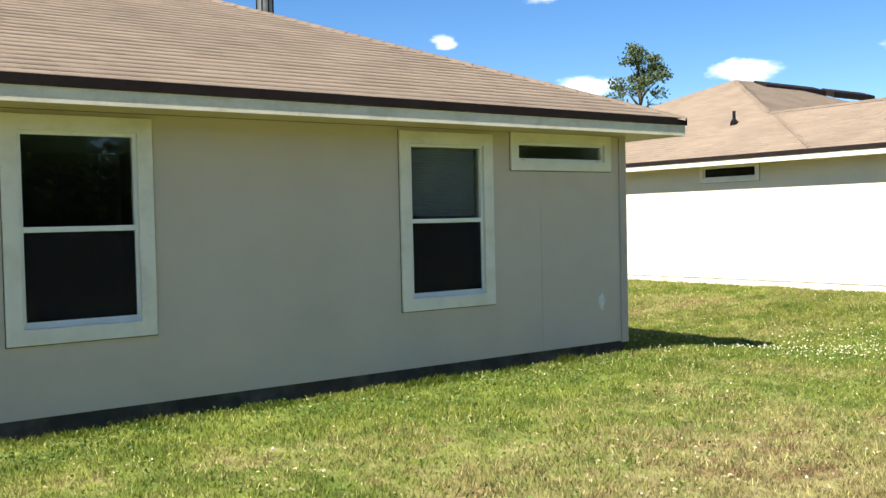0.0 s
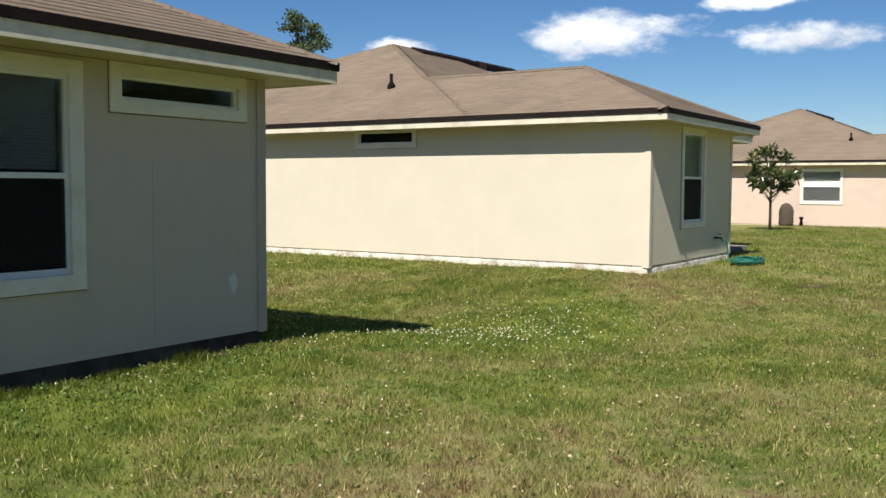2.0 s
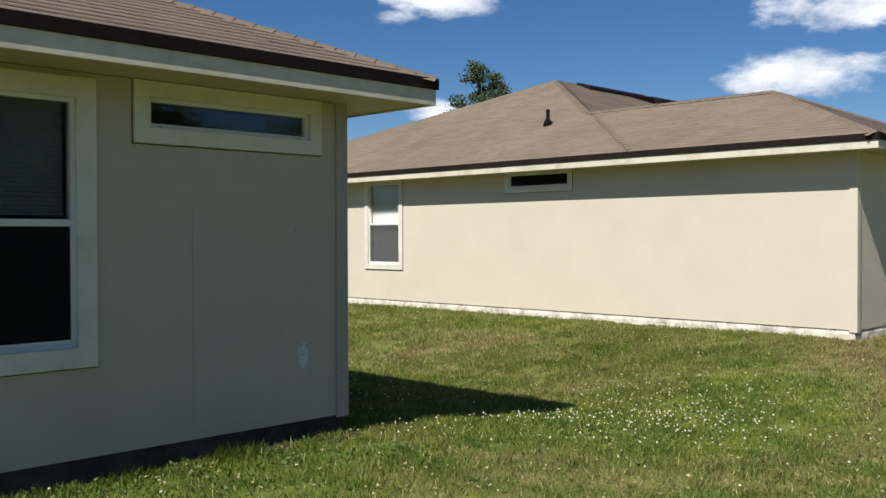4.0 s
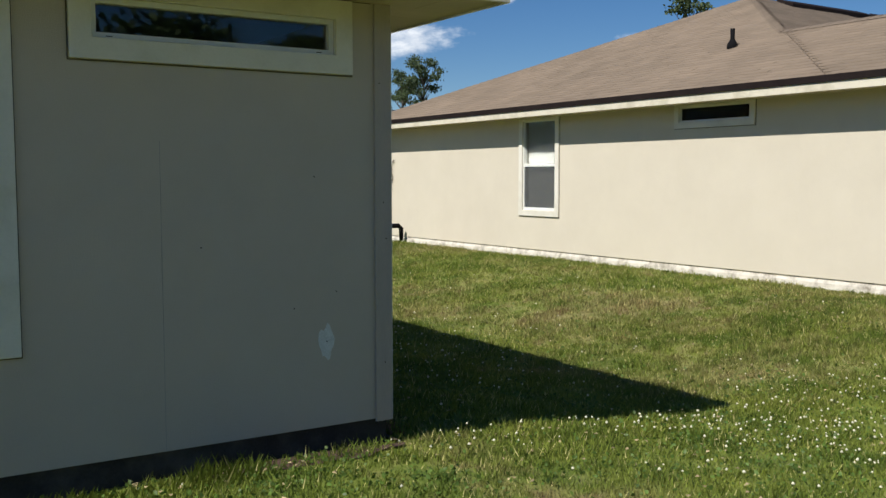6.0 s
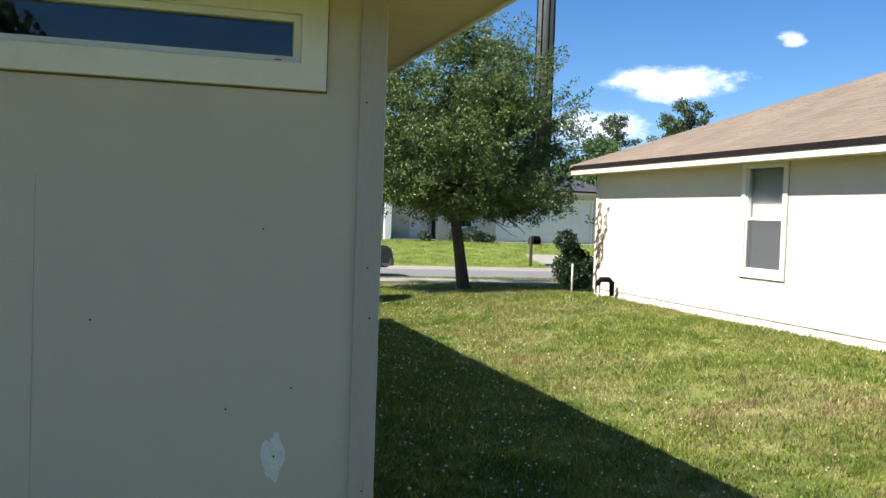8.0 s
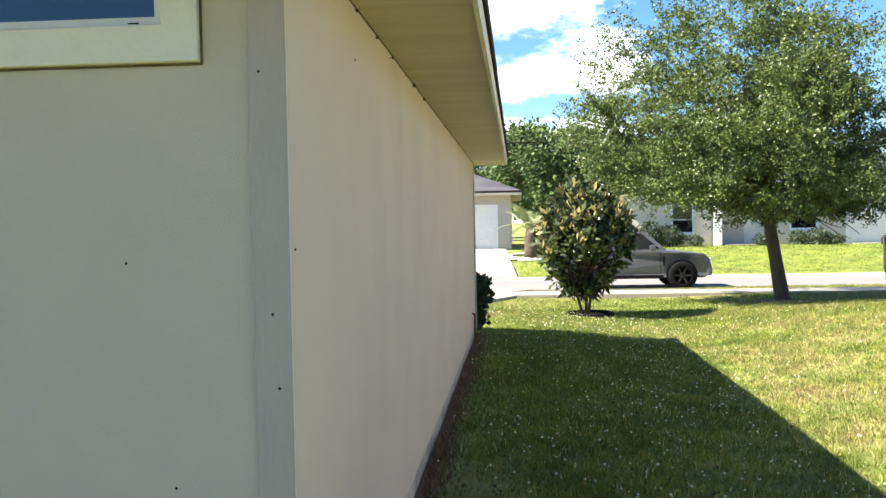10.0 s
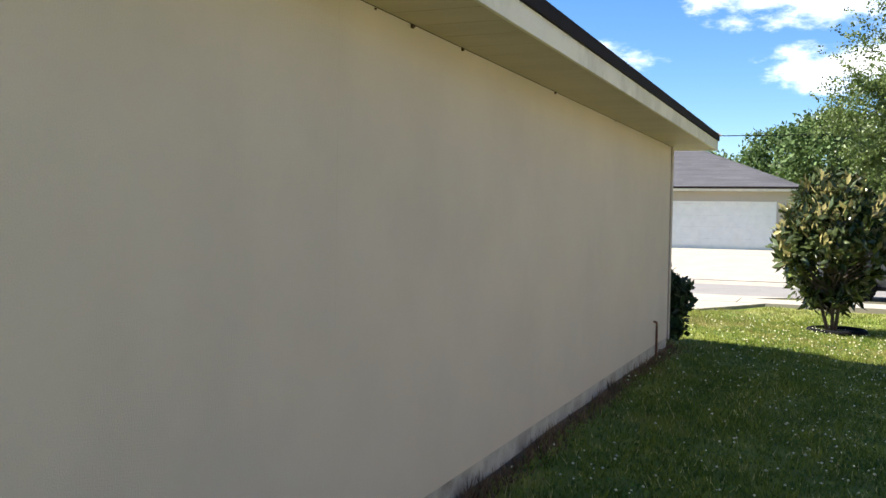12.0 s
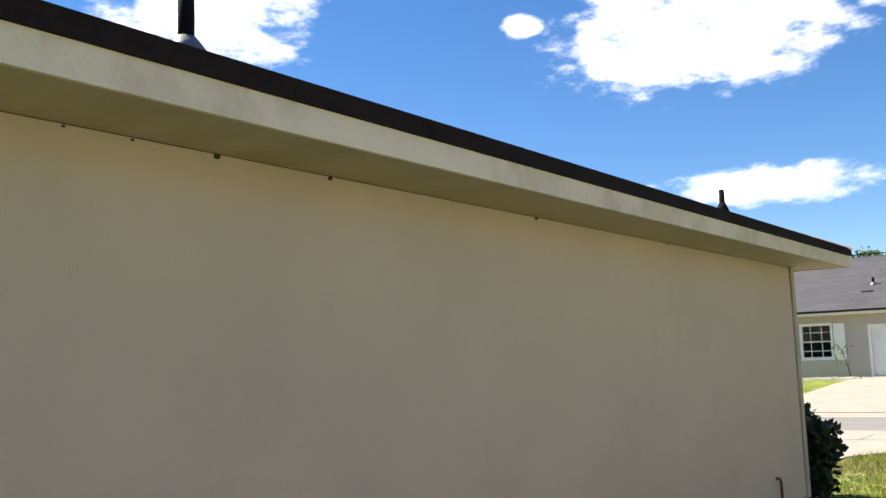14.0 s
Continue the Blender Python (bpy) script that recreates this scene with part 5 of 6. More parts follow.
# ---- parked car ----
def suv(x_front, y_near, z):
    """A grey estate-like off-roader facing +x, parked along the kerb."""
    L, Wd = 4.5, 1.92
    car = empty("car", x_front - L / 2, y_near + Wd / 2, z, "grey metallic off-road car parked at the kerb", "car")
    # side profile as (s from the front, z), lower body
    body = [(0.0, .42), (-.02, .62), (.05, .86), (.22, .98), (.75, 1.04), (1.42, 1.10), (L - .25, 1.14), (L - .03, 1.05), (L, .7), (L - .04, .42), (L - .2, .36), (.2, .30)]
    wheels = (.84, 3.56)
    bm = bmesh.new()

    def side(s, zz):
        tuck = .10 * max(0, zz - .95) / .2 + .05 * max(0, .45 - zz) / .15
        end = .16 * max(0, 1 - min(s, L - s) / .5) ** 2
        return tuck + end

    rings = []
    for sy in (0, 1):
        ring = []
        for s, zz in body:
            off = side(s, zz)
            yy = y_near + off if sy == 0 else y_near + Wd - off
            ring.append(bm.verts.new((x_front - s, yy, z + zz)))
        rings.append(ring)
    k = len(body)
    for i in range(k):
        bm.faces.new((rings[0][i], rings[0][(i + 1) % k], rings[1][(i + 1) % k], rings[1][i]))
    bm.faces.new(list(reversed(rings[0]))), bm.faces.new(rings[1])
    bmesh.ops.recalc_face_normals(bm, faces=bm.faces)
    bmesh.ops.bevel(bm, geom=bm.edges[:], offset=.035, segments=3, affect="EDGES", profile=.6)
    b = part("body", bm, CAR, car)
    # cabin: glass house and roof
    cab = [(1.22, 1.08), (1.80, 1.60), (2.1, 1.69), (4.0, 1.70), (4.2, 1.62), (4.42, 1.10)]
    bm = bmesh.new()
    rings = []
    for sy in (0, 1):
        ring = []
        for s, zz in cab:
            off = .09 + .17 * (zz - 1.08) / .6
            ring.append(bm.verts.new((x_front - s, y_near + off if sy == 0 else y_near + Wd - off, z + zz)))
        rings.append(ring)
    k = len(cab)
    for i in range(k):
        bm.faces.new((rings[0][i], rings[0][(i + 1) % k], rings[1][(i + 1) % k], rings[1][i]))
    bm.faces.new(list(reversed(rings[0]))), bm.faces.new(rings[1])
    bmesh.ops.recalc_face_normals(bm, faces=bm.faces)
    bmesh.ops.bevel(bm, geom=bm.edges[:], offset=.03, segments=2, affect="EDGES")
    part("cabin", bm, CAR, car)

    def pane(name, quad, ny, mat, push=.006, lab=""):
        bm2 = bmesh.new()
        a = [bm2.verts.new(p) for p in quad]
        n = Vector(ny) * push
        c = [bm2.verts.new(Vector(p) + n) for p in quad]
        bm2.faces.new(a), bm2.faces.new(list(reversed(c)))
        for i2 in range(len(quad)):
            j = (i2 + 1) % len(quad)
            bm2.faces.new((a[i2], a[j], c[j], c[i2]))
        bmesh.ops.recalc_face_normals(bm2, faces=bm2.faces)
        return part(name, bm2, mat, car, lab)

    def on_side(s, zz, sy):
        off = .09 + .17 * (zz - 1.08) / .6
        return (x_front - s, y_near + off - .004 if sy == 0 else y_near + Wd - off + .004, z + zz)

    DARK = CARDARK
    for sy, ny in ((0, (0, -1, 0)), (1, (0, 1, 0))):
        for q in (((1.44, 1.14), (1.92, 1.57), (2.68, 1.62), (2.68, 1.14)), ((2.76, 1.14), (2.76, 1.62), (3.62, 1.62), (3.62, 1.15)), ((3.70, 1.15), (3.70, 1.62), (4.08, 1.60), (4.26, 1.18))):
            pane("side_window", [on_side(s, zz, sy) for s, zz in q], ny, DARK, .005, "dark tinted window")
        pane("sill_trim", [(x_front - s, y_near - .004 if sy == 0 else y_near + Wd + .004, z + zz) for s, zz in ((1.35, .30), (3.2, .30), (3.2, .40), (1.35, .40))], ny, BLACK, .01)
    pane("windscreen", [(x_front - 1.27, y_near + .2, z + 1.125), (x_front - 1.27, y_near + Wd - .2, z + 1.125), (x_front - 1.76, y_near + Wd - .30, z + 1.565), (x_front - 1.76, y_near + .30, z + 1.565)], (.65, 0, .75), DARK, .008, "dark windscreen")
    for yy, sg in ((y_near + .25, 1), (y_near + Wd - .62, 1)):
        part("indicator", boxes((x_front - .20, x_front - .05, yy - .10 if yy < y_near + .5 else yy + .32, yy + .05 if yy < y_near + .5 else yy + .47, z + .72, z + .85), bevel=.015), WHITE, car, "pale wrap-round lamp")
        part("headlight", boxes((x_front - .03, x_front + .012, yy, yy + .37, z + .70, z + .86), bevel=.015), WHITE, car, "clear headlight")
    part("grille", boxes((x_front - .02, x_front + .016, y_near + .66, y_near + Wd - .66, z + .68, z + .86), bevel=.008), BLACK, car)
    part("bumper", boxes((x_front - .12, x_front + .03, y_near + .14, y_near + Wd - .14, z + .36, z + .60), bevel=.04), CAR, car)
    for s in (1.42, 2.72, 3.62):
        part("door_seam", boxes((x_front - s - .005, x_front - s + .005, y_near - .002, y_near + .03, z + .42, z + 1.02)), BLACK, car, "dark door gap")
    for s in (2.5, 3.45):
        part("door_handle", boxes((x_front - s - .11, x_front - s + .11, y_near - .022, y_near + .01, z + .90, z + .93), bevel=.006), CAR, car)
    part("fender_vent", boxes((x_front - 1.36, x_front - 1.30, y_near - .003, y_near + .02, z + .66, z + .92), bevel=.004), BLACK, car)
    for yy in (y_near - .06, y_near + Wd - .04):
        part("mirror", boxes((x_front - 1.72, x_front - 1.56, yy, yy + .10, z + 1.08, z + 1.24), bevel=.03), CAR, car)
    for s in wheels:
        for yy, sg in ((y_near + .02, -1), (y_near + Wd - .02, 1)):
            bm2 = bmesh.new()
            bmesh.ops.create_cone(bm2, cap_ends=True, segments=28, radius1=.43, radius2=.43, depth=.06, matrix=Matrix.Translation((x_front - s, yy - sg * .005, z + .40)) @ Matrix.Rotation(math.pi / 2, 4, "X"))
            part("wheel_arch", bm2, BLACK, car)
            bm2 = bmesh.new()
            prof = [(.24, -.1), (.34, -.115), (.375, -.08), (.385, 0), (.375, .08), (.34, .115), (.24, .1)]
            seg = 28
            rr = [[bm2.verts.new((x_front - s + r * math.cos(a), yy + sg * (d - .085 + .12), z + .385 + r * math.sin(a))) for r, d in prof] for a in [q * math.tau / seg for q in range(seg)]]
            for i2 in range(seg):
                for j in range(len(prof) - 1):
                    f = bm2.faces.new((rr[i2][j], rr[i2][j + 1], rr[(i2 + 1) % seg][j + 1], rr[(i2 + 1) % seg][j]))
                    f.smooth = True
            bmesh.ops.recalc_face_normals(bm2, faces=bm2.faces)
            wh = part("wheel", bm2, BLACK, car, "black tyre")
            bm2 = bmesh.new()
            bmesh.ops.create_cone(bm2, cap_ends=True, segments=24, radius1=.06, radius2=.06, depth=.03, matrix=Matrix.Translation((x_front - s, yy + sg * .10, z + .385)) @ Matrix.Rotation(math.pi / 2, 4, "X"))
            for q in range(6):
                a = q * math.tau / 6
                m4 = Matrix.Translation((x_front - s, yy + sg * .095, z + .385)) @ Matrix.Rotation(a, 4, "Y")
                vs = box(bm2, .04, .25, -.012, .012, -.028, .028)
                bmesh.ops.transform(bm2, matrix=m4, verts=vs)
            part("rim", bm2, RIM, wh, "dark grey spoked rim")
    return car


RIM = material("dark_alloy", (0.03, 0.03, 0.032), None, 0.45, 3, 20, 0.0, metal=0.5)
CARDARK = material("dark_tinted_glass", (0.015, 0.017, 0.018), None, 0.04, 3, 10, 0.0)
suv(6.05, 24.35, -0.285)


# ---- small things ----
def mailbox(x, y, z):
    m = empty("mailbox", x, y, z, "dark post-mounted mailbox at the kerb", "mailbox")
    part("post", boxes((x - .05, x + .05, y - .05, y + .05, z - .3, z + 1.15), bevel=.006), BARK, m)
    bm = boxes((x - .02, x + .30, y - .26, y + .26, z + .85, z + 1.02))
    tube(bm, [(x + .14, y - .26, z + 1.02), (x + .14, y + .26, z + 1.02)], [.158, .158], 16)
    part("box", bm, BLACK, m)
    part("flag", boxes((x + .30, x + .312, y - .1, y - .06, z + .95, z + 1.2)), RUST, m)


mailbox(12.9, 30.2, gz(12.9, 30.2))


def backflow(x, y, z):
    v = empty("backflow_preventer", x, y, z, "black insulated pipe arch on white risers beside the wall", "pipe")
    bm = bmesh.new()
    tube(bm, [(x - .13, y, z + .1), (x - .13, y, z + .3), (x - .07, y, z + .36), (x + .10, y, z + .36), (x + .17, y, z + .30), (x + .17, y, z + .04)], [.045, .05, .055, .055, .05, .045], 10)
    for q in bm.verts:
        q.co += Vector((noise.noise(q.co * 25), noise.noise(q.co * 22), noise.noise(q.co * 28))) * .012
    part("insulation", bm, BLACK, v, "crumpled black pipe insulation")
    bm = bmesh.new()
    tube(bm, [(x - .15, y - .06, z - .05), (x - .15, y - .06, z + .24)], [.022, .022], 8)
    part("riser", bm, WHITE, v, "white plastic riser")


backflow(7.36, 12.7, gz(7.36, 12.7))
bm = bmesh.new()
sz = gz(7.42, 14.3)
tube(bm, [(7.42, 14.3, sz - .1), (7.42, 14.3, sz + .6), (7.42, 14.3, sz + .62)], [.022, .022, .012], 8)
tagged(part("marker_stake", bm, WHITE), "white plastic marker stake in the lawn", "stake")

# covered grill and a stub of pipe at the pinkish house
gx0, gy0 = 30.95, 2.6
gz0 = gz(gx0, gy0)
grill = empty("covered_grill", gx0, gy0, gz0, "dark cloth-covered grill standing by the pinkish wall", "grill")
bm = bmesh.new()
bmesh.ops.create_uvsphere(bm, u_segments=20, v_segments=14, radius=1)
for v in bm.verts:
    lift_up = v.co.z * .34 + .55 if v.co.z > 0 else .55 + v.co.z * .57
    wide = 1.0 if v.co.z > 0 else 1.0 / max(.35, math.sqrt(max(.0, 1 - v.co.z ** 2)))
    fold = 1 + .06 * noise.noise(v.co * 5)
    v.co = Vector((gx0 + v.co.x * .27 * min(wide, 2.2) * fold, gy0 + v.co.y * .27 * min(wide, 2.2) * fold, gz0 + max(0, lift_up)))
for f in bm.faces:
    f.smooth = True
part("cover", bm, BARK, grill, "dark draped cover")
stub = empty("pipe_stub", 31.3, 2.12, gz(31.3, 2.12), "short black pipe stub with a cap beside the pinkish wall", "pipe")
bm = bmesh.new()
tube(bm, [(31.3, 2.12, gz(31.3, 2.12) - .05), (31.3, 2.12, gz(31.3, 2.12) + .28)], [.05, .05], 10)
part("pipe", bm, BLACK, stub)
bm = bmesh.new()
tube(bm, [(31.3, 2.12, gz(31.3, 2.12) + .27), (31.3, 2.12, gz(31.3, 2.12) + .36)], [.08, .07], 10)
part("cap", bm, BLACK, stub)

# garden hose heap and tap behind the cream house
tap = empty("garden_tap", 11.05, -.97, .6, "black wall tap with a hose hanging from it", "tap")
bm = bmesh.new()
tube(bm, [(11.0, -.93, .62), (11.0, -1.06, .62), (11.0, -1.09, .56)], [.02, .02, .016], 8)
tube(bm, [(10.95, -1.03, .68), (11.05, -1.03, .68)], [.012, .012], 6)
part("spout", bm, BLACK, tap)
bm = bmesh.new()
tube(bm, [(11.0, -1.09, .57), (11.12, -1.12, .55), (11.2, -1.13, .40), (11.2, -1.14, .2), (11.1, -1.2, .16)], [.013] * 5, 6)
part("hose_end", bm, HOSE, tap)
bm = bmesh.new()
rng = np.random.default_rng(4)
pts = []
for k in range(150):
    a = k * .42
    r = .33 + .09 * math.sin(k * .17) + .05 * math.sin(k * .61)
    hx, hy = 10.75 + r * 1.35 * math.cos(a), -1.62 + r * .6 * math.sin(a)
    pts.append((hx, hy, gz(hx, hy) + .03 + .0006 * k + .012 * math.sin(k * 1.3)))
tube(bm, pts, [.014] * len(pts), 6)
tagged(part("garden_hose", bm, HOSE), "tangled green garden hose heaped on the grass", "hose")

# ---- lawn pieces ----
rng = np.random.default_rng(12)


def in_house(x, y):
    a = (x < .03) & (y > -.02) & (y < 11.32)
    b = (x > 7.62) & (x < 12.0) & (y > -.98) & (y < 13.8)
    c = (x < -.9) & (y > 11.9)
    d = (y > 20.15) & (y < 21.75)
    e = (y > 23.4) & (y < 29.6)
    f = (y > 17.0) & (x < .7) & (x < -.9 + (y - 17.2) * .55)
    return a | b | c | d | e | f | (y > 38)


CELLS = np.random.default_rng(31).random((128, 128))


def clumps(x, y, size):
    """Smooth uneven value 0..1 over the ground, in patches of about the size given."""
    u, w = x / size + 40.3, y / size + 17.7
    i, j = np.floor(u).astype(int), np.floor(w).astype(int)
    fu, fw = u - i, w - j
    fu, fw = fu * fu * (3 - 2 * fu), fw * fw * (3 - 2 * fw)
    a = CELLS[i % 128, j % 128] * (1 - fu) + CELLS[(i + 1) % 128, j % 128] * fu
    b = CELLS[i % 128, (j + 1) % 128] * (1 - fu) + CELLS[(i + 1) % 128, (j + 1) % 128] * fu
    return a * (1 - fw) + b * fw


def blades(name, n, x0, x1, y0, y1, h0, h1, width, label, weight=None):
    x, y = rng.uniform(x0, x1, n), rng.uniform(y0, y1, n)
    tuft = .6 * clumps(x, y, .11) + .4 * clumps(x, y, .43)
    keep = ~in_house(x, y) & (rng.random(n) < .22 + 1.25 * tuft)
    # the mown edge of the area thins out instead of ending in a line
    rim = np.minimum(np.minimum(x - x0, x1 - x), np.minimum(y - y0, y1 - y))
    keep &= rng.random(n) < .15 + np.clip(rim, 0, 1.2)
    if weight is not None:
        keep &= rng.random(n) < weight(x, y)
    x, y, tuft = x[keep], y[keep], tuft[keep]
    n = len(x)
    z = ground_z(x, y) - .006
    a = rng.uniform(0, math.tau, n)
    h = rng.uniform(h0, h1, n) * (.35 + 1.15 * tuft)
    edge = np.exp(-np.maximum(0, -y) / .35) * (x < 0) + np.exp(-np.maximum(0, x) / .2) * (y > 0) * .6
    h = h * (1 + 0.75 * edge * rng.random(n))
    lean = h * rng.uniform(.1, .95, n)
    b = rng.uniform(0, math.tau, n)
    dx, dy = np.cos(a) * width / 2, np.sin(a) * width / 2
    v = np.stack([np.stack([x - dx, y - dy, z], -1), np.stack([x + dx, y + dy, z], -1), np.stack([x + np.cos(b) * lean, y + np.sin(b) * lean, z + h], -1)], axis=1).reshape(-1, 3)
    ob = fast_mesh(name, v, np.arange(3 * n).reshape(-1, 3), BLADE)
    return tagged(ob, label, "grass", kind="stuff")


blades("grass", 900000, -10, 9, -9, 3, .016, .058, .0095, "short patchy lawn grass, green and straw-coloured", lambda x, y: np.where((x < 0) & (y < 0) | (x > -2), 1.0, .4))
blades("grass", 430000, -.2, 9, -1, 17, .020, .070, .012, "short lawn grass between the houses")
blades("grass", 160000, 7, 34, -7, 3, .02, .07, .016, "lawn grass behind the neighbouring houses")
blades("grass", 160000, -2, 16, 14, 24, .02, .06, .016, "front lawn grass near the street")
blades("grass", 90000, -12, 22, 29.6, 38, .02, .07, .02, "lawn grass across the street")
# taller weeds along the slab
x = rng.uniform(-9, -.9, 3200)
y = -np.abs(rng.normal(0, .12, 3200)) - .06
b = rng.uniform(0, math.tau, 3200)
h = rng.uniform(.035, .10, 3200) * (.35 + 1.3 * clumps(x, y, .35))
z = ground_z(x, y) - .01
v = np.stack([np.stack([x - .008, y, z], -1), np.stack([x + .008, y, z], -1), np.stack([x + np.cos(b) * h * .5, y - np.abs(np.sin(b)) * h * .6, z + h], -1)], axis=1).reshape(-1, 3)
tagged(fast_mesh("weeds", v, np.arange(len(v)).reshape(-1, 3), BLADE), "taller weeds along the foot of the wall", "weeds", kind="stuff")

# white clover heads, in drifts
n = 40000
x, y = rng.uniform(-8, 8, n), rng.uniform(-5, 19, n)
d = np.exp(-((x - 3.0) / 1.15) ** 2 - ((y + 1.0) / 1.0) ** 2) * 1.2 + np.exp(-((y + .25) / .22) ** 2) * (x > -.2) * (x < 2.5) * .5 + np.exp(-((x - 1.8) / 1.5) ** 2) * (y > 1) * (y < 17) * .24 + np.exp(-((x - 3.5) / 3) ** 2 - ((y - 14) / 3) ** 2) * .08 + .012
patch = .5 * clumps(x, y, .9) + .5 * clumps(x, y, .3)
keep = (rng.random(n) < d * (.25 + .9 * patch)) & ~in_house(x, y)
x, y = x[keep], y[keep]
n = len(x)
r = rng.uniform(.007, .014, n)
zc = ground_z(x, y) + rng.uniform(.03, .075, n)
oct_v = np.array([[1, 0, 0], [-1, 0, 0], [0, 1, 0], [0, -1, 0], [0, 0, .9], [0, 0, -.7]])
oct_f = np.array([[0, 2, 4], [2, 1, 4], [1, 3, 4], [3, 0, 4], [2, 0, 5], [1, 2, 5], [3, 1, 5], [0, 3, 5]])
v = (np.stack([x, y, zc], -1)[:, None, :] + oct_v[None] * r[:, None, None]).reshape(-1, 3)
f = (np.arange(n)[:, None, None] * 6 + oct_f[None]).reshape(-1, 3)
tagged(fast_mesh("clover_flowers", v, f, CLOVER), "small white clover flower heads scattered in the grass", "flowers", kind="stuff")

# bare reddish soil at the house corner
bm = bmesh.new()
bmesh.ops.create_circle(bm, cap_ends=True, radius=1, segments=40, matrix=Matrix.Translation((-.55, -.1, gz(-.5, -.1) + .008)) @ Matrix.Diagonal((.6, .10, 1, 1)))
for v in bm.verts:
    v.co += Vector((noise.noise(v.co * 5), noise.noise(v.co * 7) * .6, 0)) * .14
    v.co.y = min(v.co.y, -.001)
tagged(part("bare_soil", bm, MULCH), "bare reddish-brown soil at the foot of the wall", "soil", kind="stuff")

# pale dry leaf litter
n = 9000
x, y = rng.uniform(-9, 7.4, n), rng.uniform(-8, 3, n)
keep = ~in_house(x, y) & (rng.random(n) < np.clip(1.8 * clumps(x, y, .5) - .45 + .25 * (y < -2.5), 0, 1))
x, y = x[keep], y[keep]
n = len(x)
a, s = rng.uniform(0, math.tau, n), rng.uniform(.006, .019, n)
zc = ground_z(x, y) + rng.uniform(.018, .045, n)
tri = []
for k in range(3):
    b = a + k * 2.1
    tri.append(np.stack([x + np.cos(b) * s, y + np.sin(b) * s, zc + rng.uniform(-.006, .010, n)], -1))
v = np.stack(tri, axis=1).reshape(-1, 3)
LITTER = material("dry_leaf_litter", (0.46, 0.39, 0.21), (0.30, 0.21, 0.115), 0.9, 9, 40, 0.1, per_island=0.4)
tagged(fast_mesh("leaf_litter", v, np.arange(3 * n).reshape(-1, 3), LITTER), "pale dry leaf flecks scattered on the lawn", "litter", kind="stuff")

bm = bmesh.new()
bmesh.ops.create_circle(bm, cap_ends=True, radius=1, segments=40, matrix=Matrix.Translation((8.0, -3.3, gz(8.0, -3.3) + .012)) @ Matrix.Diagonal((.42, .28, 1, 1)))
for v in bm.verts:
    v.co += Vector((noise.noise(v.co * 5), noise.noise(v.co * 7), 0)) * .12
tagged(part("bare_soil", bm, MULCH), "small dark bare patch in the lawn", "soil", kind="stuff")

# low broad-leaved weeds and clover leaves, thickest in the lush stretches
n = 260000
x, y = rng.uniform(-9, 8, n), rng.uniform(-7.5, 17, n)
lush = .95 * np.exp(-((x - 2.9) / 1.9) ** 2 - ((y + 1.0) / 1.3) ** 2) + 1.3 * np.exp(-((y + .45) / .6) ** 2) * (x < 0) + .75 * np.exp(-((x - 1.6) / 1.4) ** 2) * (y > 0) + .10 + .10 * (y < -1.2) * (x < 3)
clump = .55 * clumps(x, y, .28) + .45 * clumps(x, y, .8)
keep = (rng.random(n) < lush * np.clip(clump * 2.4 - .7, 0, 1)) & ~in_house(x, y)
x, y = x[keep], y[keep]
pts = np.stack([x, y, ground_z(x, y) + rng.uniform(.008, .04, len(x))], -1)
tagged(leaves("lawn_weeds", pts, (.012, .012, .004), .026, WEED, None, 88, .0, 1.3), "low broad-leaved weeds and clover leaves in the lawn", "weeds", kind="stuff")

# tree-leaf shadow on the cream house's front corner, modelled as thin brown strands
vine = empty("dried_vine", 7.64, 13.5, .6, "tree-leaf shadow on the cream wall, modelled as brown strands", "vine")
for k, (y0, z0, y1, z1) in enumerate(((13.62, .45, 13.5, 2.05), (13.5, .7, 13.2, 1.95), (13.58, 1.0, 13.35, 1.5), (13.66, .9, 13.62, 2.0))):
    bm = bmesh.new()
    pts = [(7.638, y0 + (y1 - y0) * i / 9 + .06 * math.sin(i * 1.7 + k), z0 + (z1 - z0) * i / 9) for i in range(10)]
    tube(bm, pts, [.012 - .0008 * i for i in range(10)], 5)
    for i in range(1, 10):
        for s in (-1, 1):
            p = Vector(pts[i])
            q = p + Vector((-.006, s * .09, -.07 - .02 * (i % 3)))
            bm.faces.new((bm.verts.new(p), bm.verts.new(p.lerp(q, .5) + Vector((-.004, .02, .015))), bm.verts.new(q), bm.verts.new(p.lerp(q, .5) + Vector((-.004, -.02, -.015)))))
    part("strand", bm, BARK, vine)


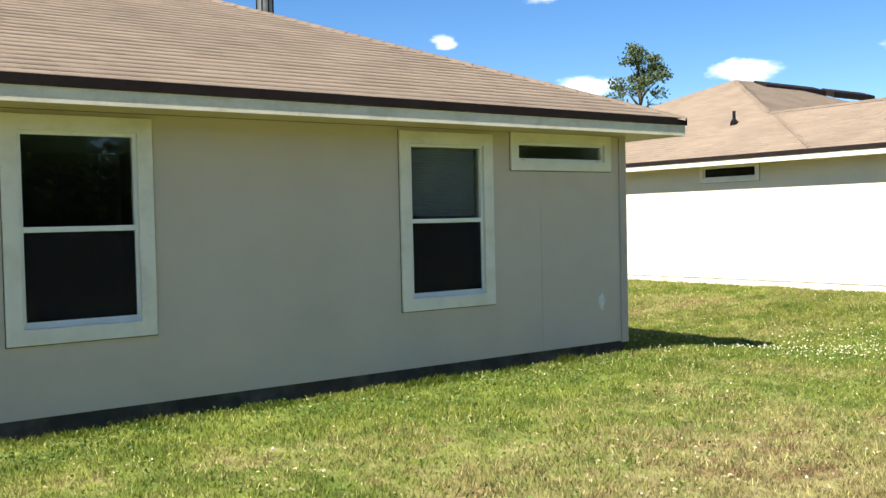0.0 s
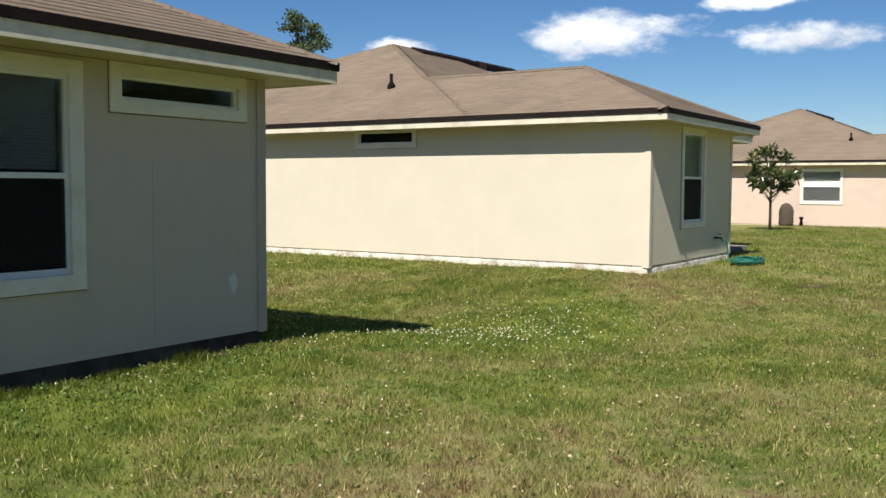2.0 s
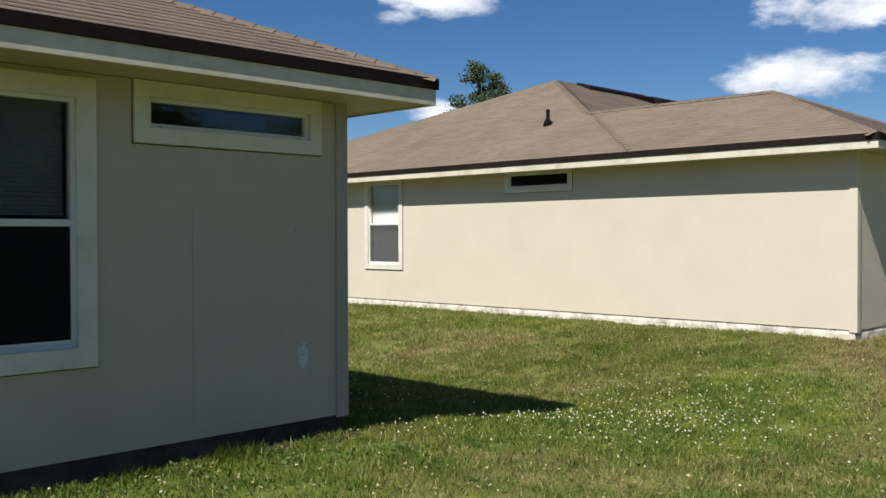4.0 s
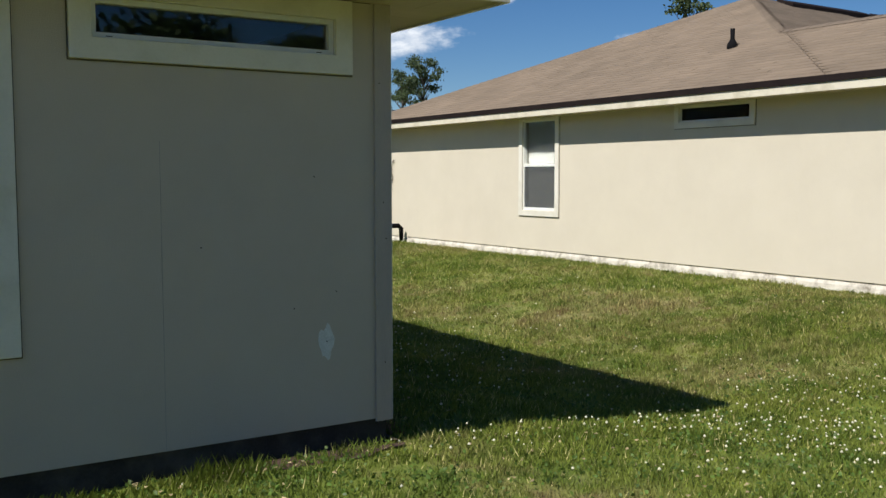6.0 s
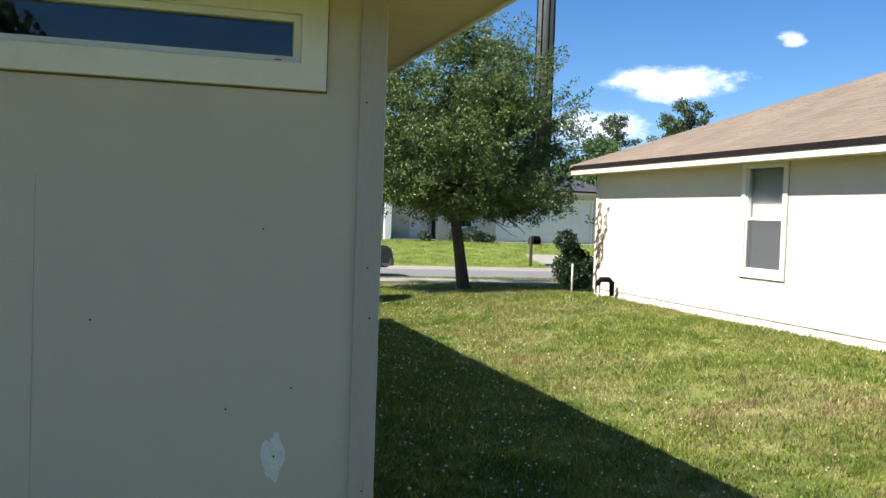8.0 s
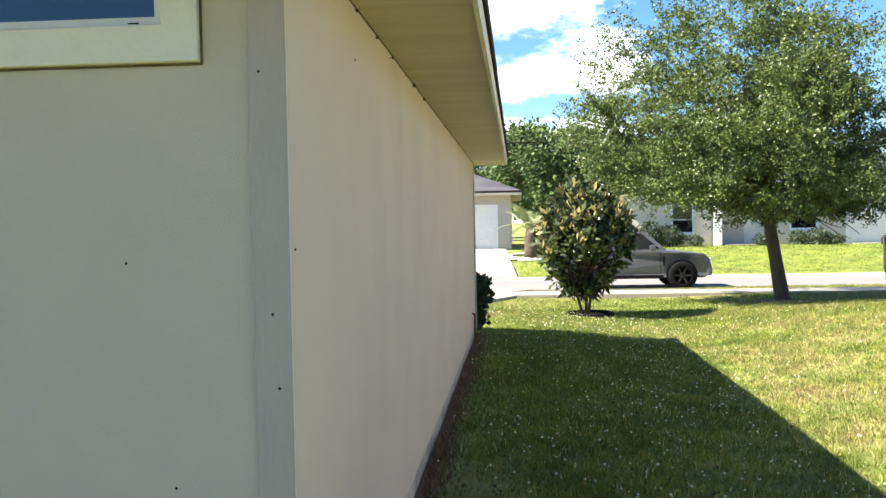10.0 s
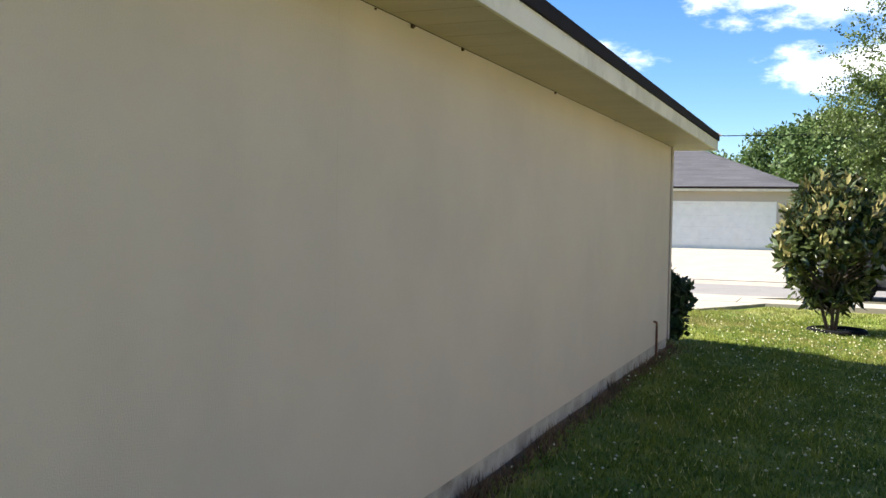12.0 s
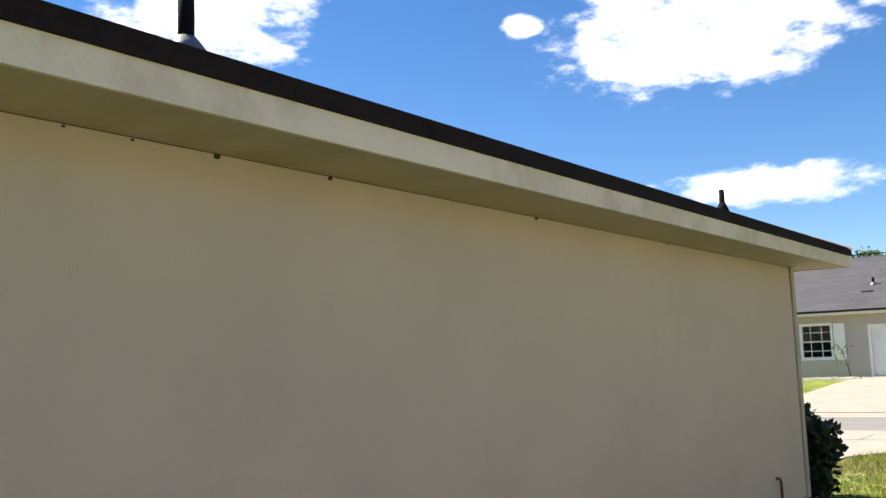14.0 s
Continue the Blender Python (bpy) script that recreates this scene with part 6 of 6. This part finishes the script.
def soil_patch(cx, cy, rx, ry, seed, label, rough=.14, up=.012):
    """Loose bare soil: a low uneven sheet with a ragged edge."""
    bm = bmesh.new()
    rings = []
    for r in (1.0, .8, .55, .3):
        rings.append([bm.verts.new((cx + rx * r * math.cos(a) * (1 + rough * 1.6 * noise.noise(Vector((math.cos(a) * 2, math.sin(a) * 2, seed)))),
                                    cy + ry * r * math.sin(a) * (1 + rough * 1.6 * noise.noise(Vector((math.cos(a) * 2, math.sin(a) * 2, seed + 9)))), 0)) for a in [k * math.tau / 48 for k in range(48)]])
    for r0, r1 in zip(rings, rings[1:]):
        for k in range(48):
            bm.faces.new((r0[k], r0[(k + 1) % 48], r1[(k + 1) % 48], r1[k]))
    bm.faces.new(rings[-1])
    for v in bm.verts:
        e = math.hypot((v.co.x - cx) / rx, (v.co.y - cy) / ry)
        v.co.z = gz(v.co.x, v.co.y) + up * (1 - .9 * min(1, e)) + .004 + .006 * noise.noise(v.co * 14)
    tagged(part("bare_soil", bm, MULCH if seed < 50 else DUST), label, "soil", kind="stuff")


DUST = material("dusty_leaf_mould", (0.13, 0.088, 0.055), (0.08, 0.052, 0.034), 0.95, 6, 70, 0.7, dirt=(0.26, 0.22, 0.13), dirt_scale=5, dirt_amount=0.5)
soil_patch(6.15, 17.75, 1.25, .75, 60, "dry leaf mould round the foot of the oak", .5)
# strip of bare earth along the side wall
bm = bmesh.new()
rows = []
for k in range(150):
    yy = -.05 + 11.5 * k / 149
    w = .05 + .03 * noise.noise(Vector((yy * 1.3, 0, 3))) + .03 * noise.noise(Vector((yy * 6, 0, 5)))
    rows.append([bm.verts.new((xx, yy, gz(xx, yy) + h)) for xx, h in ((-.01, .03), (w * .5, .024 + .008 * noise.noise(Vector((yy * 9, 1, 1)))), (w, .004))])
for p, q in zip(rows, rows[1:]):
    for i in (0, 1):
        bm.faces.new((p[i], p[i + 1], q[i + 1], q[i]))
bmesh.ops.recalc_face_normals(bm, faces=bm.faces)
tagged(part("bare_soil", bm, DUST), "strip of bare brown earth along the foot of the side wall", "soil", kind="stuff")

# dead brown weeds and leaf scraps caught along the foot of the side wall
DEAD = leafy("dead_weed", (0.24, 0.15, 0.085), (0.13, 0.08, 0.045), 0.8, 0.45, 0.2)
n = 5500
x, y = np.abs(rng.normal(0, .08, n)) + .02, rng.uniform(.1, 11.4, n)
keep = rng.random(n) < .25 + 1.1 * clumps(x, y, .45)
x, y = x[keep], y[keep]
n = len(x)
a, h = rng.uniform(0, math.tau, n), rng.uniform(.03, .13, n) * (.4 + clumps(x, y, .2)) * np.exp(-x / .35)
z = ground_z(x, y)
dx, dy = np.cos(a) * .007, np.sin(a) * .007
v = np.stack([np.stack([x - dx, y - dy, z], -1), np.stack([x + dx, y + dy, z], -1), np.stack([np.maximum(x + np.sin(a * 3) * h * .6, .012), y + np.cos(a * 5) * h * .6, z + h], -1)], axis=1).reshape(-1, 3)
tagged(fast_mesh("dead_weeds", v, np.arange(3 * n).reshape(-1, 3), DEAD), "dead brown weeds and leaf scraps along the slab edge", "weeds", kind="stuff")

# planting bed and sapling in front of the greige house
bm = bmesh.new()
for k in range(22):
    box(bm, -9.5 + k * .2, -9.5 + k * .2 + .192, 37.12, 37.24, gz(-7, 37.18) - .1, gz(-7, 37.18) + .09 + .01 * (k % 3), .012)
tagged(part("bed_edging", bm, SLAB_W), "pale block edging along the bed under the window", "edging")
sap = empty("sapling", -5.55, 37.5, gz(-5.55, 37.5), "thin leaning sapling with a few leaves beside the garage", "sapling")
bm = bmesh.new()
zs = gz(-5.55, 37.5)
tube(bm, [(-5.5, 37.5, zs - .05), (-5.6, 37.5, zs + .5), (-5.75, 37.5, zs + 1.0), (-6.0, 37.45, zs + 1.35)], [.025, .02, .014, .006], 6)
tube(bm, [(-5.72, 37.5, zs + .9), (-5.5, 37.45, zs + 1.2)], [.01, .004], 5)
part("stem", bm, BARK, sap)
tips = np.array([(-5.75 - .08 * k, 37.47, zs + .95 + .12 * k) for k in range(4)] + [(-5.55, 37.45, zs + 1.15), (-5.9, 37.45, zs + .7), (-5.66, 37.46, zs + .55)])
leaves("foliage", np.repeat(tips, 7, axis=0), (.07, .06, .06), .10, OAK, sap, 91, .2, 2.0)["kind"] = "stuff"
